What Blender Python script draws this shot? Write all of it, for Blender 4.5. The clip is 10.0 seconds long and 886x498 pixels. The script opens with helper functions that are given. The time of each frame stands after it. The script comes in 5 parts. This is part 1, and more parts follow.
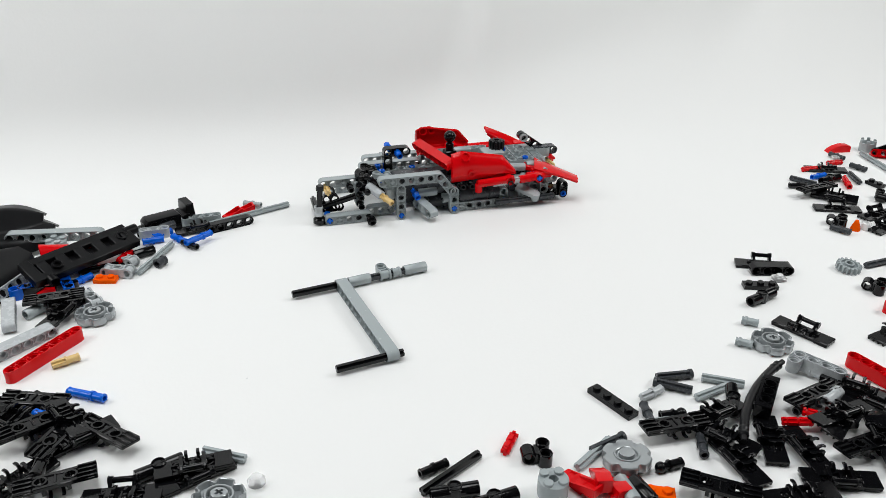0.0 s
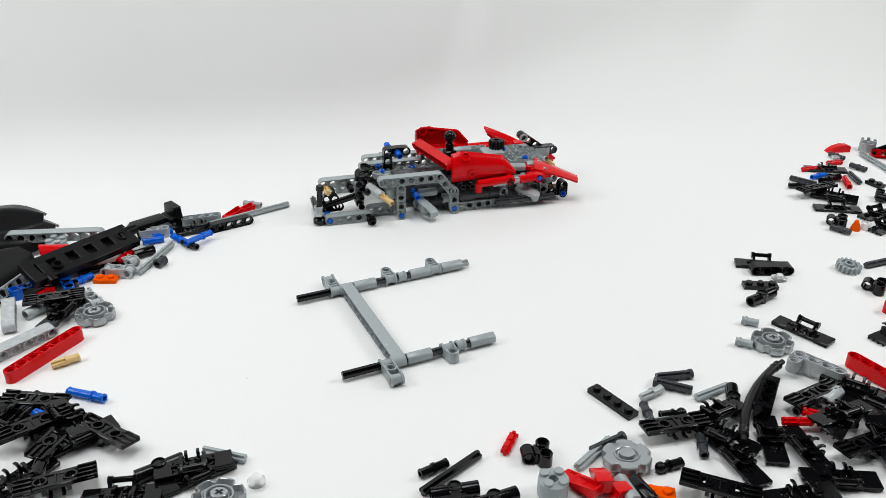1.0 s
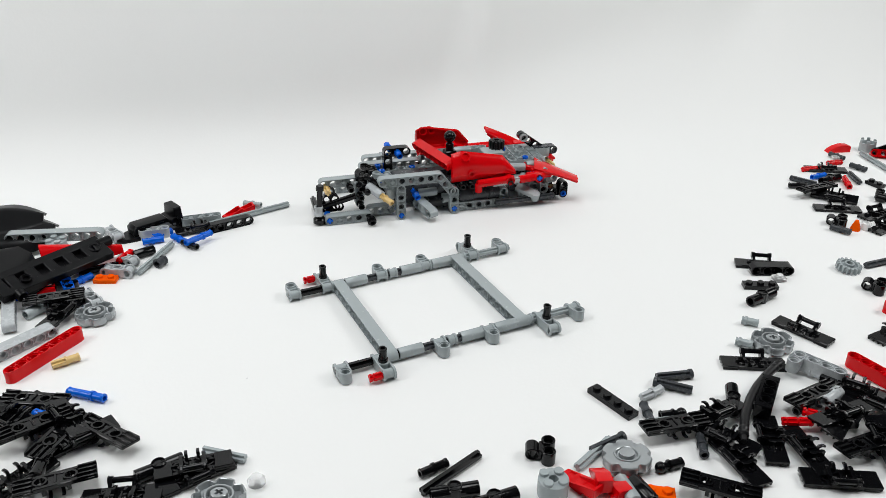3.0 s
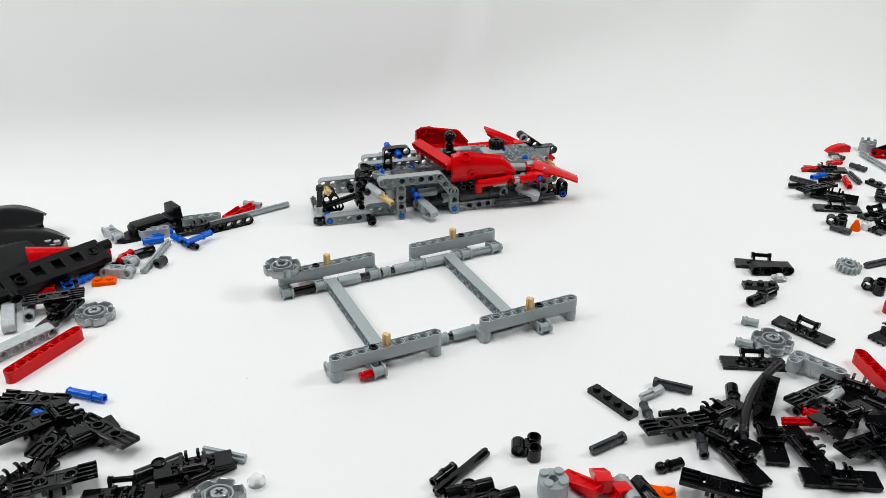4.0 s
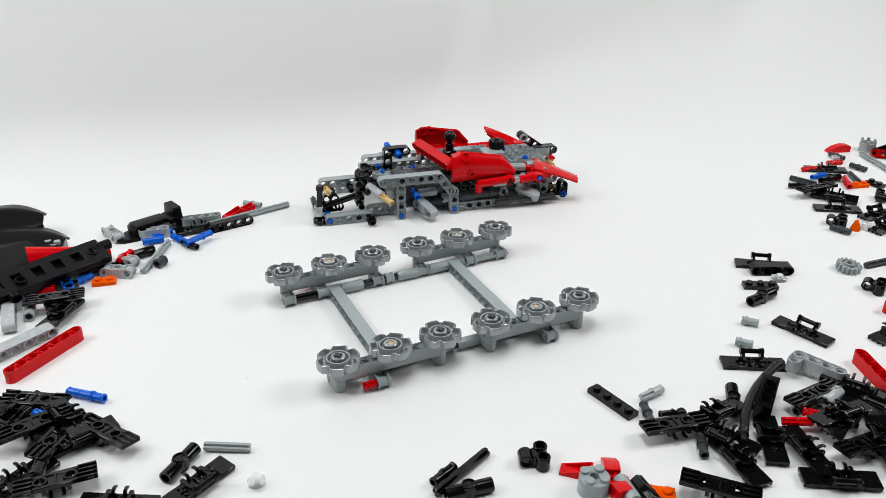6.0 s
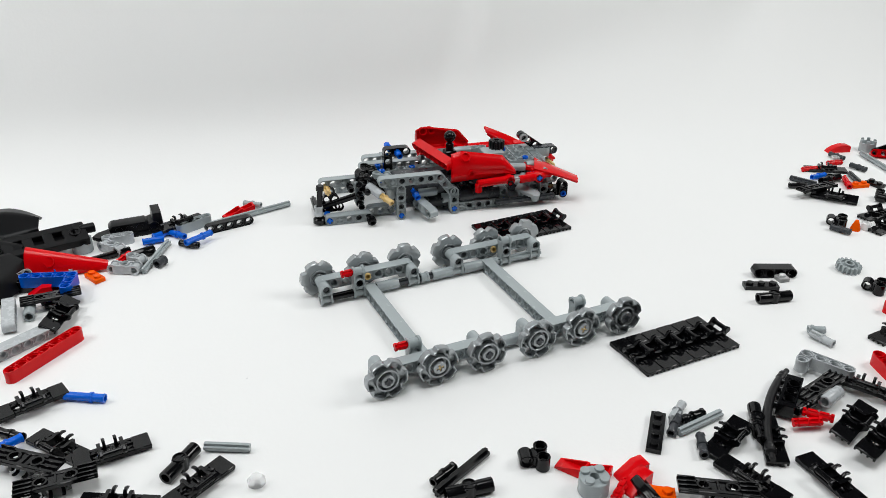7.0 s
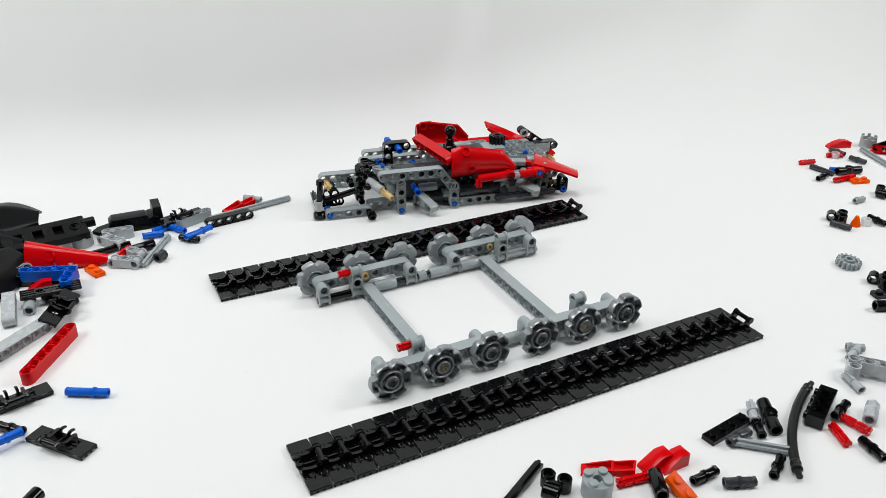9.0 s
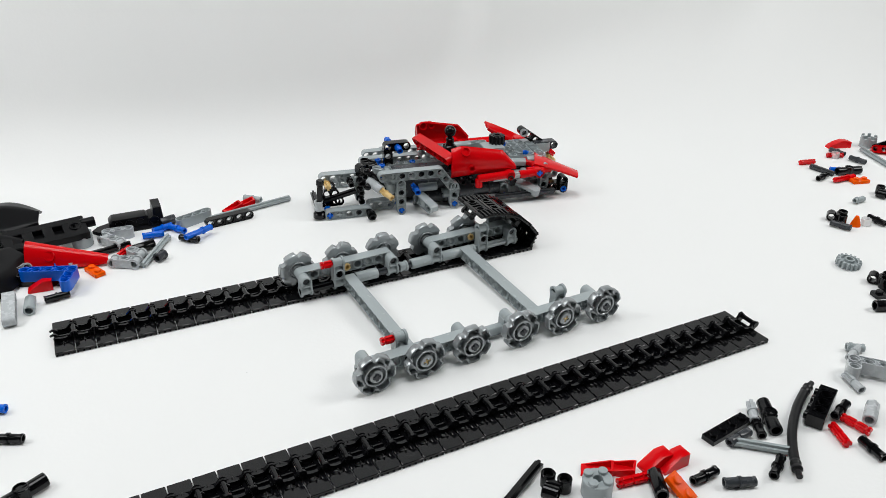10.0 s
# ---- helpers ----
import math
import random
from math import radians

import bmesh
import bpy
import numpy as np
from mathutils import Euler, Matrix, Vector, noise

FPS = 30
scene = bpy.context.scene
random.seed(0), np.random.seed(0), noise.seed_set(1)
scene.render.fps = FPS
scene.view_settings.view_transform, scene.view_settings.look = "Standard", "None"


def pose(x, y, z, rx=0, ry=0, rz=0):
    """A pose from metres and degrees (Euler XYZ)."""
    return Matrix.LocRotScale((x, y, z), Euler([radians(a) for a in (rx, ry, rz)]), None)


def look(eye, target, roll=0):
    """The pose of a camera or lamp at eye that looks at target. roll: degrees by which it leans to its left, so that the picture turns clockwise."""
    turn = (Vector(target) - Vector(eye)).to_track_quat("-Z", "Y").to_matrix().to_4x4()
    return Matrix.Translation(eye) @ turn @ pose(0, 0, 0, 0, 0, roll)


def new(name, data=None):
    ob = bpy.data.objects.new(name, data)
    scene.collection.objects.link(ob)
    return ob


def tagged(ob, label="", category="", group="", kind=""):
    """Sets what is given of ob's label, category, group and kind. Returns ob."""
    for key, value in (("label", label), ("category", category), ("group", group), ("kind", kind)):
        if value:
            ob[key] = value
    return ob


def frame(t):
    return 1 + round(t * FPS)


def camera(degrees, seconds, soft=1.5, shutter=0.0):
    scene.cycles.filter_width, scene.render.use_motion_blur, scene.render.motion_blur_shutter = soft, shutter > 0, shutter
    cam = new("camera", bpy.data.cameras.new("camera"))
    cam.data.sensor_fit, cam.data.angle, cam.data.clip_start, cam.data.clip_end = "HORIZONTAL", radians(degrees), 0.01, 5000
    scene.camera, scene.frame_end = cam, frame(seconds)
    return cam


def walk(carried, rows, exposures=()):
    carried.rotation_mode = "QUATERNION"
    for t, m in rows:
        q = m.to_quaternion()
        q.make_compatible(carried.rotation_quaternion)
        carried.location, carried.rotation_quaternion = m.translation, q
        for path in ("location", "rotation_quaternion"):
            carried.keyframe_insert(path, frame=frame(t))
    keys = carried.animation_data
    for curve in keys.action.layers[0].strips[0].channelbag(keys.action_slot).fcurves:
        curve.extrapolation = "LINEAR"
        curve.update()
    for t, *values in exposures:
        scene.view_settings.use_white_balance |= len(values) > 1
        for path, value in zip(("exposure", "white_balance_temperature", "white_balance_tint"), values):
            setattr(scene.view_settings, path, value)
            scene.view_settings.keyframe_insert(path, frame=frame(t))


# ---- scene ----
# ---- camera ----
cam = camera(56.81, 10.0, soft=0.5)
view_a = look((-0.13318, -0.35457, 0.28963), (0.05710, 0.04733, 0.06100), 0.378)
view_b = look((-0.13318, -0.35457, 0.28963), (0.05649, 0.04604, 0.05825), 0.510)
walk(cam, [(0, view_a), (8.6, view_a), (8.67, view_b), (10.0, view_b)])

# ---- light ----
world = bpy.data.worlds.new("room_air")
scene.world = world
world.use_nodes = True
world.node_tree.nodes["Background"].inputs[0].default_value = (0.9, 0.95, 1.0, 1)
world.node_tree.nodes["Background"].inputs[1].default_value = 0.02
scene.view_settings.exposure = 0.0


def softbox(name, eye, target, size, watts, tint):
    data = bpy.data.lights.new(name, "AREA")
    data.shape, data.size, data.size_y, data.energy, data.color = "RECTANGLE", size[0], size[1], watts, tint
    ob = new(name, data)
    ob.matrix_world = look(eye, target)
    return ob


softbox("softbox_left", (-0.75, 0.25, 0.75), (0.05, 0.12, 0.0), (0.4, 0.4), 3.9, (0.995, 1.0, 0.985))
softbox("softbox_right", (0.95, -0.25, 0.80), (0.10, 0.10, 0.0), (0.4, 0.4), 5.2, (0.995, 1.0, 0.98))
# Unseen overhead fill, added to lift the ambient level on the paper.
softbox("ceiling_fill", (-0.05, 0.0, 1.55), (0.0, 0.05, 0.0), (0.8, 0.8), 13.0, (0.965, 0.99, 1.0))

# ---- materials ----
MAT = {}


def nodes_of(name):
    m = bpy.data.materials.new(name)
    m.use_nodes = True
    t = m.node_tree
    return m, t, t.nodes["Principled BSDF"]


def plastic(name, rgb, rough=0.28, spread=0.12, metal=0.0, spec=0.5):
    """Moulded plastic: slight tone drift from piece to piece, fine scuffs, a faint waviness."""
    m, t, b = nodes_of(name)
    tex = t.nodes.new("ShaderNodeTexCoord")
    info = t.nodes.new("ShaderNodeObjectInfo")
    n1 = t.nodes.new("ShaderNodeTexNoise")
    n1.inputs["Scale"].default_value, n1.inputs["Detail"].default_value = 260.0, 2.0
    n2 = t.nodes.new("ShaderNodeTexNoise")
    n2.inputs["Scale"].default_value, n2.inputs["Detail"].default_value = 70.0, 3.0
    hsv = t.nodes.new("ShaderNodeHueSaturation")
    hsv.inputs["Color"].default_value = (*rgb, 1)
    mr = t.nodes.new("ShaderNodeMapRange")
    mr.inputs["To Min"].default_value, mr.inputs["To Max"].default_value = 1 - spread, 1 + spread
    mix = t.nodes.new("ShaderNodeMath")
    mix.operation = "MULTIPLY_ADD"
    mix.inputs[1].default_value = 0.5
    half = t.nodes.new("ShaderNodeMath")
    half.operation = "MULTIPLY"
    half.inputs[1].default_value = 0.5
    rr = t.nodes.new("ShaderNodeMapRange")
    rr.inputs["From Min"].default_value, rr.inputs["From Max"].default_value = 0.35, 0.7
    rr.inputs["To Min"].default_value, rr.inputs["To Max"].default_value = rough * 0.92, rough * 1.1
    bump = t.nodes.new("ShaderNodeBump")
    bump.inputs["Strength"].default_value, bump.inputs["Distance"].default_value = 0.03, 0.0003
    L = t.links.new
    L(tex.outputs["Object"], n1.inputs["Vector"])
    L(tex.outputs["Object"], n2.inputs["Vector"])
    L(n2.outputs["Fac"], half.inputs[0])
    L(info.outputs["Random"], mix.inputs[0])
    L(half.outputs[0], mix.inputs[2])
    L(mix.outputs[0], mr.inputs["Value"])
    L(mr.outputs[0], hsv.inputs["Value"])
    L(hsv.outputs[0], b.inputs["Base Color"])
    L(n1.outputs["Fac"], rr.inputs["Value"])
    L(rr.outputs[0], b.inputs["Roughness"])
    L(n2.outputs["Fac"], bump.inputs["Height"])
    L(bump.outputs[0], b.inputs["Normal"])
    b.inputs["Metallic"].default_value = metal
    b.inputs["Specular IOR Level"].default_value = spec
    MAT[name] = m
    return m


plastic("black", (0.0035, 0.0036, 0.0043), 0.11, 0.2, 0.0, 0.3)
plastic("grey", (0.335, 0.375, 0.385), 0.25, 0.025)
plastic("pale_grey", (0.44, 0.465, 0.48), 0.27, 0.05)
plastic("silver_grey", (0.37, 0.395, 0.405), 0.24, 0.03, 0.5, 0.5)
plastic("dark_grey", (0.042, 0.046, 0.052), 0.26, 0.1, 0.0, 0.35)
plastic("red", (0.66, 0.002, 0.005), 0.16, 0.06, 0.0, 0.22)
plastic("blue", (0.0005, 0.115, 0.64), 0.2, 0.06, 0.0, 0.3)
plastic("tan", (0.72, 0.50, 0.20), 0.28, 0.05)
plastic("satin_black", (0.0045, 0.0046, 0.0054), 0.3, 0.15, 0.0, 0.13)
plastic("soft_black", (0.008, 0.008, 0.009), 0.4, 0.1, 0.0, 0.3)


def clear_plastic(name, rgb, through_light):
    m, t, b = nodes_of(name)
    b.inputs["Base Color"].default_value = (*rgb, 1)
    b.inputs["Roughness"].default_value = 0.04
    b.inputs["IOR"].default_value = 1.15
    b.inputs["Transmission Weight"].default_value = through_light
    MAT[name] = m


clear_plastic("clear", (0.98, 0.985, 0.985), 0.68)
clear_plastic("clear_orange", (1.0, 0.115, 0.003), 0.15)


def paper(name, rgb, scale):
    m, t, b = nodes_of(name)
    tex = t.nodes.new("ShaderNodeTexCoord")
    n1 = t.nodes.new("ShaderNodeTexNoise")
    n1.inputs["Scale"].default_value, n1.inputs["Detail"].default_value = scale, 6.0
    n2 = t.nodes.new("ShaderNodeTexNoise")
    n2.inputs["Scale"].default_value, n2.inputs["Detail"].default_value = 3.0, 3.0
    ramp = t.nodes.new("ShaderNodeMixRGB")
    ramp.inputs[1].default_value = (*[c * 0.965 for c in rgb], 1)
    ramp.inputs[2].default_value = (*rgb, 1)
    bump = t.nodes.new("ShaderNodeBump")
    bump.inputs["Strength"].default_value, bump.inputs["Distance"].default_value = 0.12, 0.0006
    L = t.links.new
    L(tex.outputs["Object"], n1.inputs["Vector"])
    L(tex.outputs["Object"], n2.inputs["Vector"])
    L(n2.outputs["Fac"], ramp.inputs[0])
    L(ramp.outputs[0], b.inputs["Base Color"])
    L(n1.outputs["Fac"], bump.inputs["Height"])
    L(bump.outputs[0], b.inputs["Normal"])
    b.inputs["Roughness"].default_value = 0.55
    b.inputs["Specular IOR Level"].default_value = 0.25
    MAT[name] = m


paper("white_paper", (0.84, 0.845, 0.84), 400.0)
paper("table_top", (0.72, 0.72, 0.71), 60.0)
# dim grey for the unseen enclosure, chosen to deepen reflections in black plastic
paper("dim_surround", (0.16, 0.16, 0.165), 60.0)
paper("floor_board", (0.30, 0.24, 0.18), 30.0)

# ---- mesh tools (millimetres) ----
CACHE = {}
TAU = 2 * math.pi


def made(key, mat, build):
    """The mesh of a kind of piece, built once and shared by alike pieces."""
    if key not in CACHE:
        bm = bmesh.new()
        build(bm)
        bmesh.ops.remove_doubles(bm, verts=bm.verts, dist=0.004)
        bmesh.ops.recalc_face_normals(bm, faces=bm.faces)
        bmesh.ops.scale(bm, vec=(0.001,) * 3, verts=bm.verts)
        me = bpy.data.meshes.new(key)
        bm.to_mesh(me)
        bm.free()
        me.polygons.foreach_set("use_smooth", [True] * len(me.polygons))
        me.set_sharp_from_angle(angle=radians(32))
        me.materials.append(MAT[mat])
        CACHE[key] = me
    return CACHE[key]


def loft(bm, rings, caps=True, closed=False):
    vs = [[bm.verts.new(p) for p in ring] for ring in rings]
    n = len(vs[0])
    pairs = list(zip(vs, vs[1:])) + ([(vs[-1], vs[0])] if closed else [])
    for a, b in pairs:
        for i in range(n):
            j = (i + 1) % n
            bm.faces.new((a[i], a[j], b[j], b[i]))
    if caps and not closed:
        bm.faces.new(vs[0][::-1])
        bm.faces.new(vs[-1])


def ring(pts, z, k=1.0, m=Matrix()):
    return [m @ Vector((x * k, y * k, z)) for x, y in pts]


def circle(r, n=20):
    return [(r * math.cos(TAU * i / n), r * math.sin(TAU * i / n)) for i in range(n)]


def rod(bm, pts, z0, z1, c=0.3, m=Matrix()):
    """A bar of the given outline along z, with broken end edges."""
    r = max(math.hypot(*p) for p in pts)
    k = (r - c) / r
    loft(bm, [ring(pts, z0, k, m), ring(pts, z0 + c, 1, m), ring(pts, z1 - c, 1, m), ring(pts, z1, k, m)])


def lathe(bm, prof, n=20, m=Matrix(), closed=False):
    loft(bm, [[m @ Vector((r * math.cos(TAU * i / n), r * math.sin(TAU * i / n), z)) for i in range(n)] for r, z in prof], not closed, closed)


def block(bm, x0, x1, y0, y1, z0, z1, c=0.35, m=Matrix()):
    def oct_(i):
        a, b, d, e = x0 + i, x1 - i, y0 + i, y1 - i
        return [(a + c, d), (b - c, d), (b, d + c), (b, e - c), (b - c, e), (a + c, e), (a, e - c), (a, d + c)]
    loft(bm, [ring(oct_(c), z0, 1, m), ring(oct_(0), z0 + c, 1, m), ring(oct_(0), z1 - c, 1, m), ring(oct_(c), z1, 1, m)])


def extrude(bm, pts, z0, z1, c=0.4, m=Matrix()):
    cx, cy = sum(p[0] for p in pts) / len(pts), sum(p[1] for p in pts) / len(pts)
    size = max(math.hypot(x - cx, y - cy) for x, y in pts)
    k = 1 - c / size
    small = [(cx + (x - cx) * k, cy + (y - cy) * k) for x, y in pts]
    loft(bm, [ring(small, z0, 1, m), ring(pts, z0 + c, 1, m), ring(pts, z1 - c, 1, m), ring(small, z1, 1, m)])


def shell(bm, f, nu, nv, thick, m=Matrix()):
    """A moulded panel: the surface f(u, v), given a thickness towards its inside."""
    P = [[Vector(f(i / nu, j / nv)) for j in range(nv + 1)] for i in range(nu + 1)]
    Q = []
    for i in range(nu + 1):
        row = []
        for j in range(nv + 1):
            du = P[min(i + 1, nu)][j] - P[max(i - 1, 0)][j]
            dv = P[i][min(j + 1, nv)] - P[i][max(j - 1, 0)]
            row.append(P[i][j] - du.cross(dv).normalized() * thick)
        Q.append(row)
    A = [[bm.verts.new(m @ p) for p in r] for r in P]
    B = [[bm.verts.new(m @ p) for p in r] for r in Q]
    for i in range(nu):
        for j in range(nv):
            bm.faces.new((A[i][j], A[i + 1][j], A[i + 1][j + 1], A[i][j + 1]))
            bm.faces.new((B[i][j + 1], B[i + 1][j + 1], B[i + 1][j], B[i][j]))
    for i in range(nu):
        bm.faces.new((A[i + 1][0], A[i][0], B[i][0], B[i + 1][0]))
        bm.faces.new((A[i][nv], A[i + 1][nv], B[i + 1][nv], B[i][nv]))
    for j in range(nv):
        bm.faces.new((A[0][j], A[0][j + 1], B[0][j + 1], B[0][j]))
        bm.faces.new((A[nu][j + 1], A[nu][j], B[nu][j], B[nu][j + 1]))


ROT_X = pose(0, 0, 0, 0, 90, 0)      # z axis laid along x
ROT_Y = pose(0, 0, 0, -90, 0, 0)     # z axis laid along y
QUAD = [0, 21.4, 42.77, 66.4]
ANG = [radians(a) for a in QUAD + [180 - a for a in (90, 66.4, 42.77, 21.4)] + [180 + a for a in QUAD] + [360 - a for a in (90, 66.4, 42.77, 21.4)]]


def beam_cells(bm, n, h=8.0, m=Matrix(), solid=()):
    """A studless beam of n holes from x = 0 on, holes along z, with rounded ends and counterbored holes."""
    R, z = 3.7, h / 2
    for k in range(n):
        o, edge = [], []
        for a in ANG:
            c, s = math.cos(a), math.sin(a)
            if (k == 0 and c < -1e-6) or (k == n - 1 and c > 1e-6):
                o.append((R * c, R * s))
                edge.append(True)
            else:
                q = min(4 / max(abs(c), 1e-9), R / max(abs(s), 1e-9))
                o.append((q * c, q * s))
                edge.append(abs(q * s) > R - 0.01)
        o = [(x + 8 * k, y) for x, y in o]
        hole = lambda r: [(8 * k + r * math.cos(a), r * math.sin(a)) for a in ANG]
        rim = [(8 * k + (x - 8 * k) * (3.4 / R if abs(math.hypot(x - 8 * k, y) - R) < 0.01 else 1.0), y * 3.4 / R) for x, y in o]
        sink = math.copysign(min(0.8, h * 0.15), 1.0)
        face = lambda w: [(o, w), (rim, w), (rim, w - math.copysign(sink, w)), (hole(3.38), w - math.copysign(sink, w)), (hole(3.38), w), (hole(2.98), w)]
        if k in solid:
            levels = face(z) + [(hole(2.85), z - 0.8), (hole(0.02), z - 0.8)]
            low = face(-z) + [(hole(2.85), -z + 0.8), (hole(0.02), -z + 0.8)]
            vs = [[bm.verts.new(m @ Vector((x, y, w))) for x, y in pts] for pts, w in levels]
            ws = [[bm.verts.new(m @ Vector((x, y, w))) for x, y in pts] for pts, w in low]
            chains = [vs, ws]
        else:
            levels = face(z) + [(hole(2.9), z - 1.1), (hole(2.4), z - 1.1), (hole(2.4), -z + 1.1), (hole(2.9), -z + 1.1)] + face(-z)[::-1]
            vs = [[bm.verts.new(m @ Vector((x, y, w))) for x, y in pts] for pts, w in levels]
            ws, chains = vs[-1:], [vs]
        top, low = vs[0], ws[0]
        for ch in chains:
            for a, b in zip(ch, ch[1:]):
                for i in range(16):
                    j = (i + 1) % 16
                    bm.faces.new((a[i], a[j], b[j], b[i]))
        for i in range(16):
            j = (i + 1) % 16
            if edge[i] and edge[j]:
                bm.faces.new((top[j], top[i], low[i], low[j]))


def beam_mesh(n, mat, h=8.0, solid=()):
    return made(f"beam_{n}_{mat}_{h}_{len(solid)}", mat, lambda bm: beam_cells(bm, n, h, Matrix.Translation((-4 * (n - 1), 0, 0)), solid))


def bent_mesh(n1, n2, angle, mat):
    def go(bm):
        beam_cells(bm, n1, 8.0)
        beam_cells(bm, n2, 7.9, pose(8 * (n1 - 1), 0, 0, 0, 0, angle))
    return made(f"bent_{n1}_{n2}_{angle}_{mat}", mat, go)


CROSS = [(2.4, 0.9), (0.9, 0.9), (0.9, 2.4), (-0.9, 2.4), (-0.9, 0.9), (-2.4, 0.9), (-2.4, -0.9), (-0.9, -0.9), (-0.9, -2.4), (0.9, -2.4), (0.9, -0.9), (2.4, -0.9)]


def axle_mesh(length, mat, stop=False):
    """A cross axle along x, from -length/2 to length/2; a stop is a round collar at one end."""
    def go(bm):
        rod(bm, CROSS, -length / 2, length / 2, 0.3, ROT_X)
        if stop:
            rod(bm, circle(3.0, 16), length / 2 - 2.0, length / 2 + 0.2, 0.3, ROT_X)
    return made(f"axle_{length}_{mat}_{stop}", mat, go)


def pin_half(bm, length, m):
    """One half of a friction pin, from z = 0 up, with its lip, slot and bore."""
    n = 20
    def row(r, z, slot):
        out = []
        for i in range(n):
            a = TAU * i / n
            k = 0.86 if slot and (i % 10) in (0, 1) else 1.0
            out.append(m @ Vector((r * k * math.cos(a), r * k * math.sin(a), z)))
        return out
    loft(bm, [row(2.95, -0.1, 0), row(2.95, 0.7, 0), row(2.35, 0.8, 0), row(2.35, length * 0.45, 1), row(2.35, length - 1.2, 1), row(2.65, length - 0.8, 1), row(2.5, length, 1), row(1.6, length, 1), row(1.5, length - 4.5, 0)])


def pin_mesh(mat, a=8.0, b=8.0):
    def go(bm):
        pin_half(bm, a, ROT_X)
        pin_half(bm, b, pose(0, 0, 0, 0, -90, 0))
    return made(f"pin_{mat}_{a}_{b}", mat, go)


def axle_pin_mesh(mat, a=8.0, b=8.0):
    def go(bm):
        pin_half(bm, a, ROT_X)
        rod(bm, CROSS, -b, 0.2, 0.3, ROT_X)
    return made(f"axle_pin_{mat}_{a}_{b}", mat, go)


def axle_short_mesh(mat):
    """A two-stud notched axle."""
    def go(bm):
        for a, b in ((-8, -6.2), (-5.4, -0.5), (0.5, 5.4), (6.2, 8)):
            rod(bm, CROSS, a, b, 0.25, ROT_X)
        rod(bm, circle(1.7, 12), -7, 7, 0.2, ROT_X)
    return made(f"short_axle_{mat}", mat, go)


def tube_mesh(length, mat):
    """An axle joiner: a fluted tube along x with open ends."""
    def go(bm):
        n = 24
        out = [(r * math.cos(TAU * i / n), r * math.sin(TAU * i / n)) for i in range(n) for r in [3.75 if i % 4 in (0, 1) else 3.45]]
        h = length / 2
        loft(bm, [ring(out, -h, 0.95, ROT_X), ring(out, -h + 0.3, 1, ROT_X), ring(out, h - 0.3, 1, ROT_X), ring(out, h, 0.95, ROT_X), ring(circle(2.5, n), h, 1, ROT_X), ring(circle(2.4, n), -h, 1, ROT_X)], False, True)
    return made(f"tube_{length}_{mat}", mat, go)


def bush_mesh(mat, length=8.0):
    def go(bm):
        h = length / 2
        lathe(bm, [(2.4, -h), (3.7, -h), (3.7, -h + 1.4), (3.2, -h + 1.6), (3.2, h - 1.6), (3.7, h - 1.4), (3.7, h), (2.4, h)], 20, ROT_X, True)
    return made(f"bush_{mat}_{length}", mat, go)


def collar(bm, m, h=8.0, r=3.7, bore=2.45, n=20):
    """A round boss with a counterbored through hole, along z."""
    z = h / 2
    lathe(bm, [(r - 0.3, z), (r, z - 0.3), (r, -z + 0.3), (r - 0.3, -z), (3.05, -z), (3.0, -z + 0.8), (bore, -z + 0.8), (bore, z - 0.8), (3.0, z - 0.8), (3.05, z)], n, m, True)


def cross_block(bm, long=1, m=Matrix()):
    """A block that holds an axle along x and a pin hole along z beside it (and, if long, one more axle hole)."""
    for w in (-3.4, 3.4):
        lathe(bm, [(2.4, w - 0.6), (4.1, w - 0.6), (4.1, w + 0.6), (2.4, w + 0.6)], 20, m @ ROT_X, True)
    lathe(bm, [(2.4, -3), (3.1, -3), (3.1, 3), (2.4, 3)], 20, m @ ROT_X, True)
    collar(bm, m @ Matrix.Translation((0, 8, 0)), 7.8)
    for w in (-3.4, 3.4):
        block(bm, w - 0.5, w + 0.5, 1.5, 8 + (8 if long > 1 else 0), -3.3, 3.3, 0.2, m)
    block(bm, -3, 3, 3.2, 5.2, -2.6, 2.6, 0.2, m)
    if long > 1:
        lathe(bm, [(2.4, -4), (3.9, -4), (3.9, -2.7), (3.0, -2.4), (3.0, 2.4), (3.9, 2.7), (3.9, 4), (2.4, 4)], 20, m @ Matrix.Translation((0, 16, 0)) @ ROT_X, True)


def cross_mesh(mat, long=1):
    return made(f"cross_{mat}_{long}", mat, lambda bm: cross_block(bm, long))


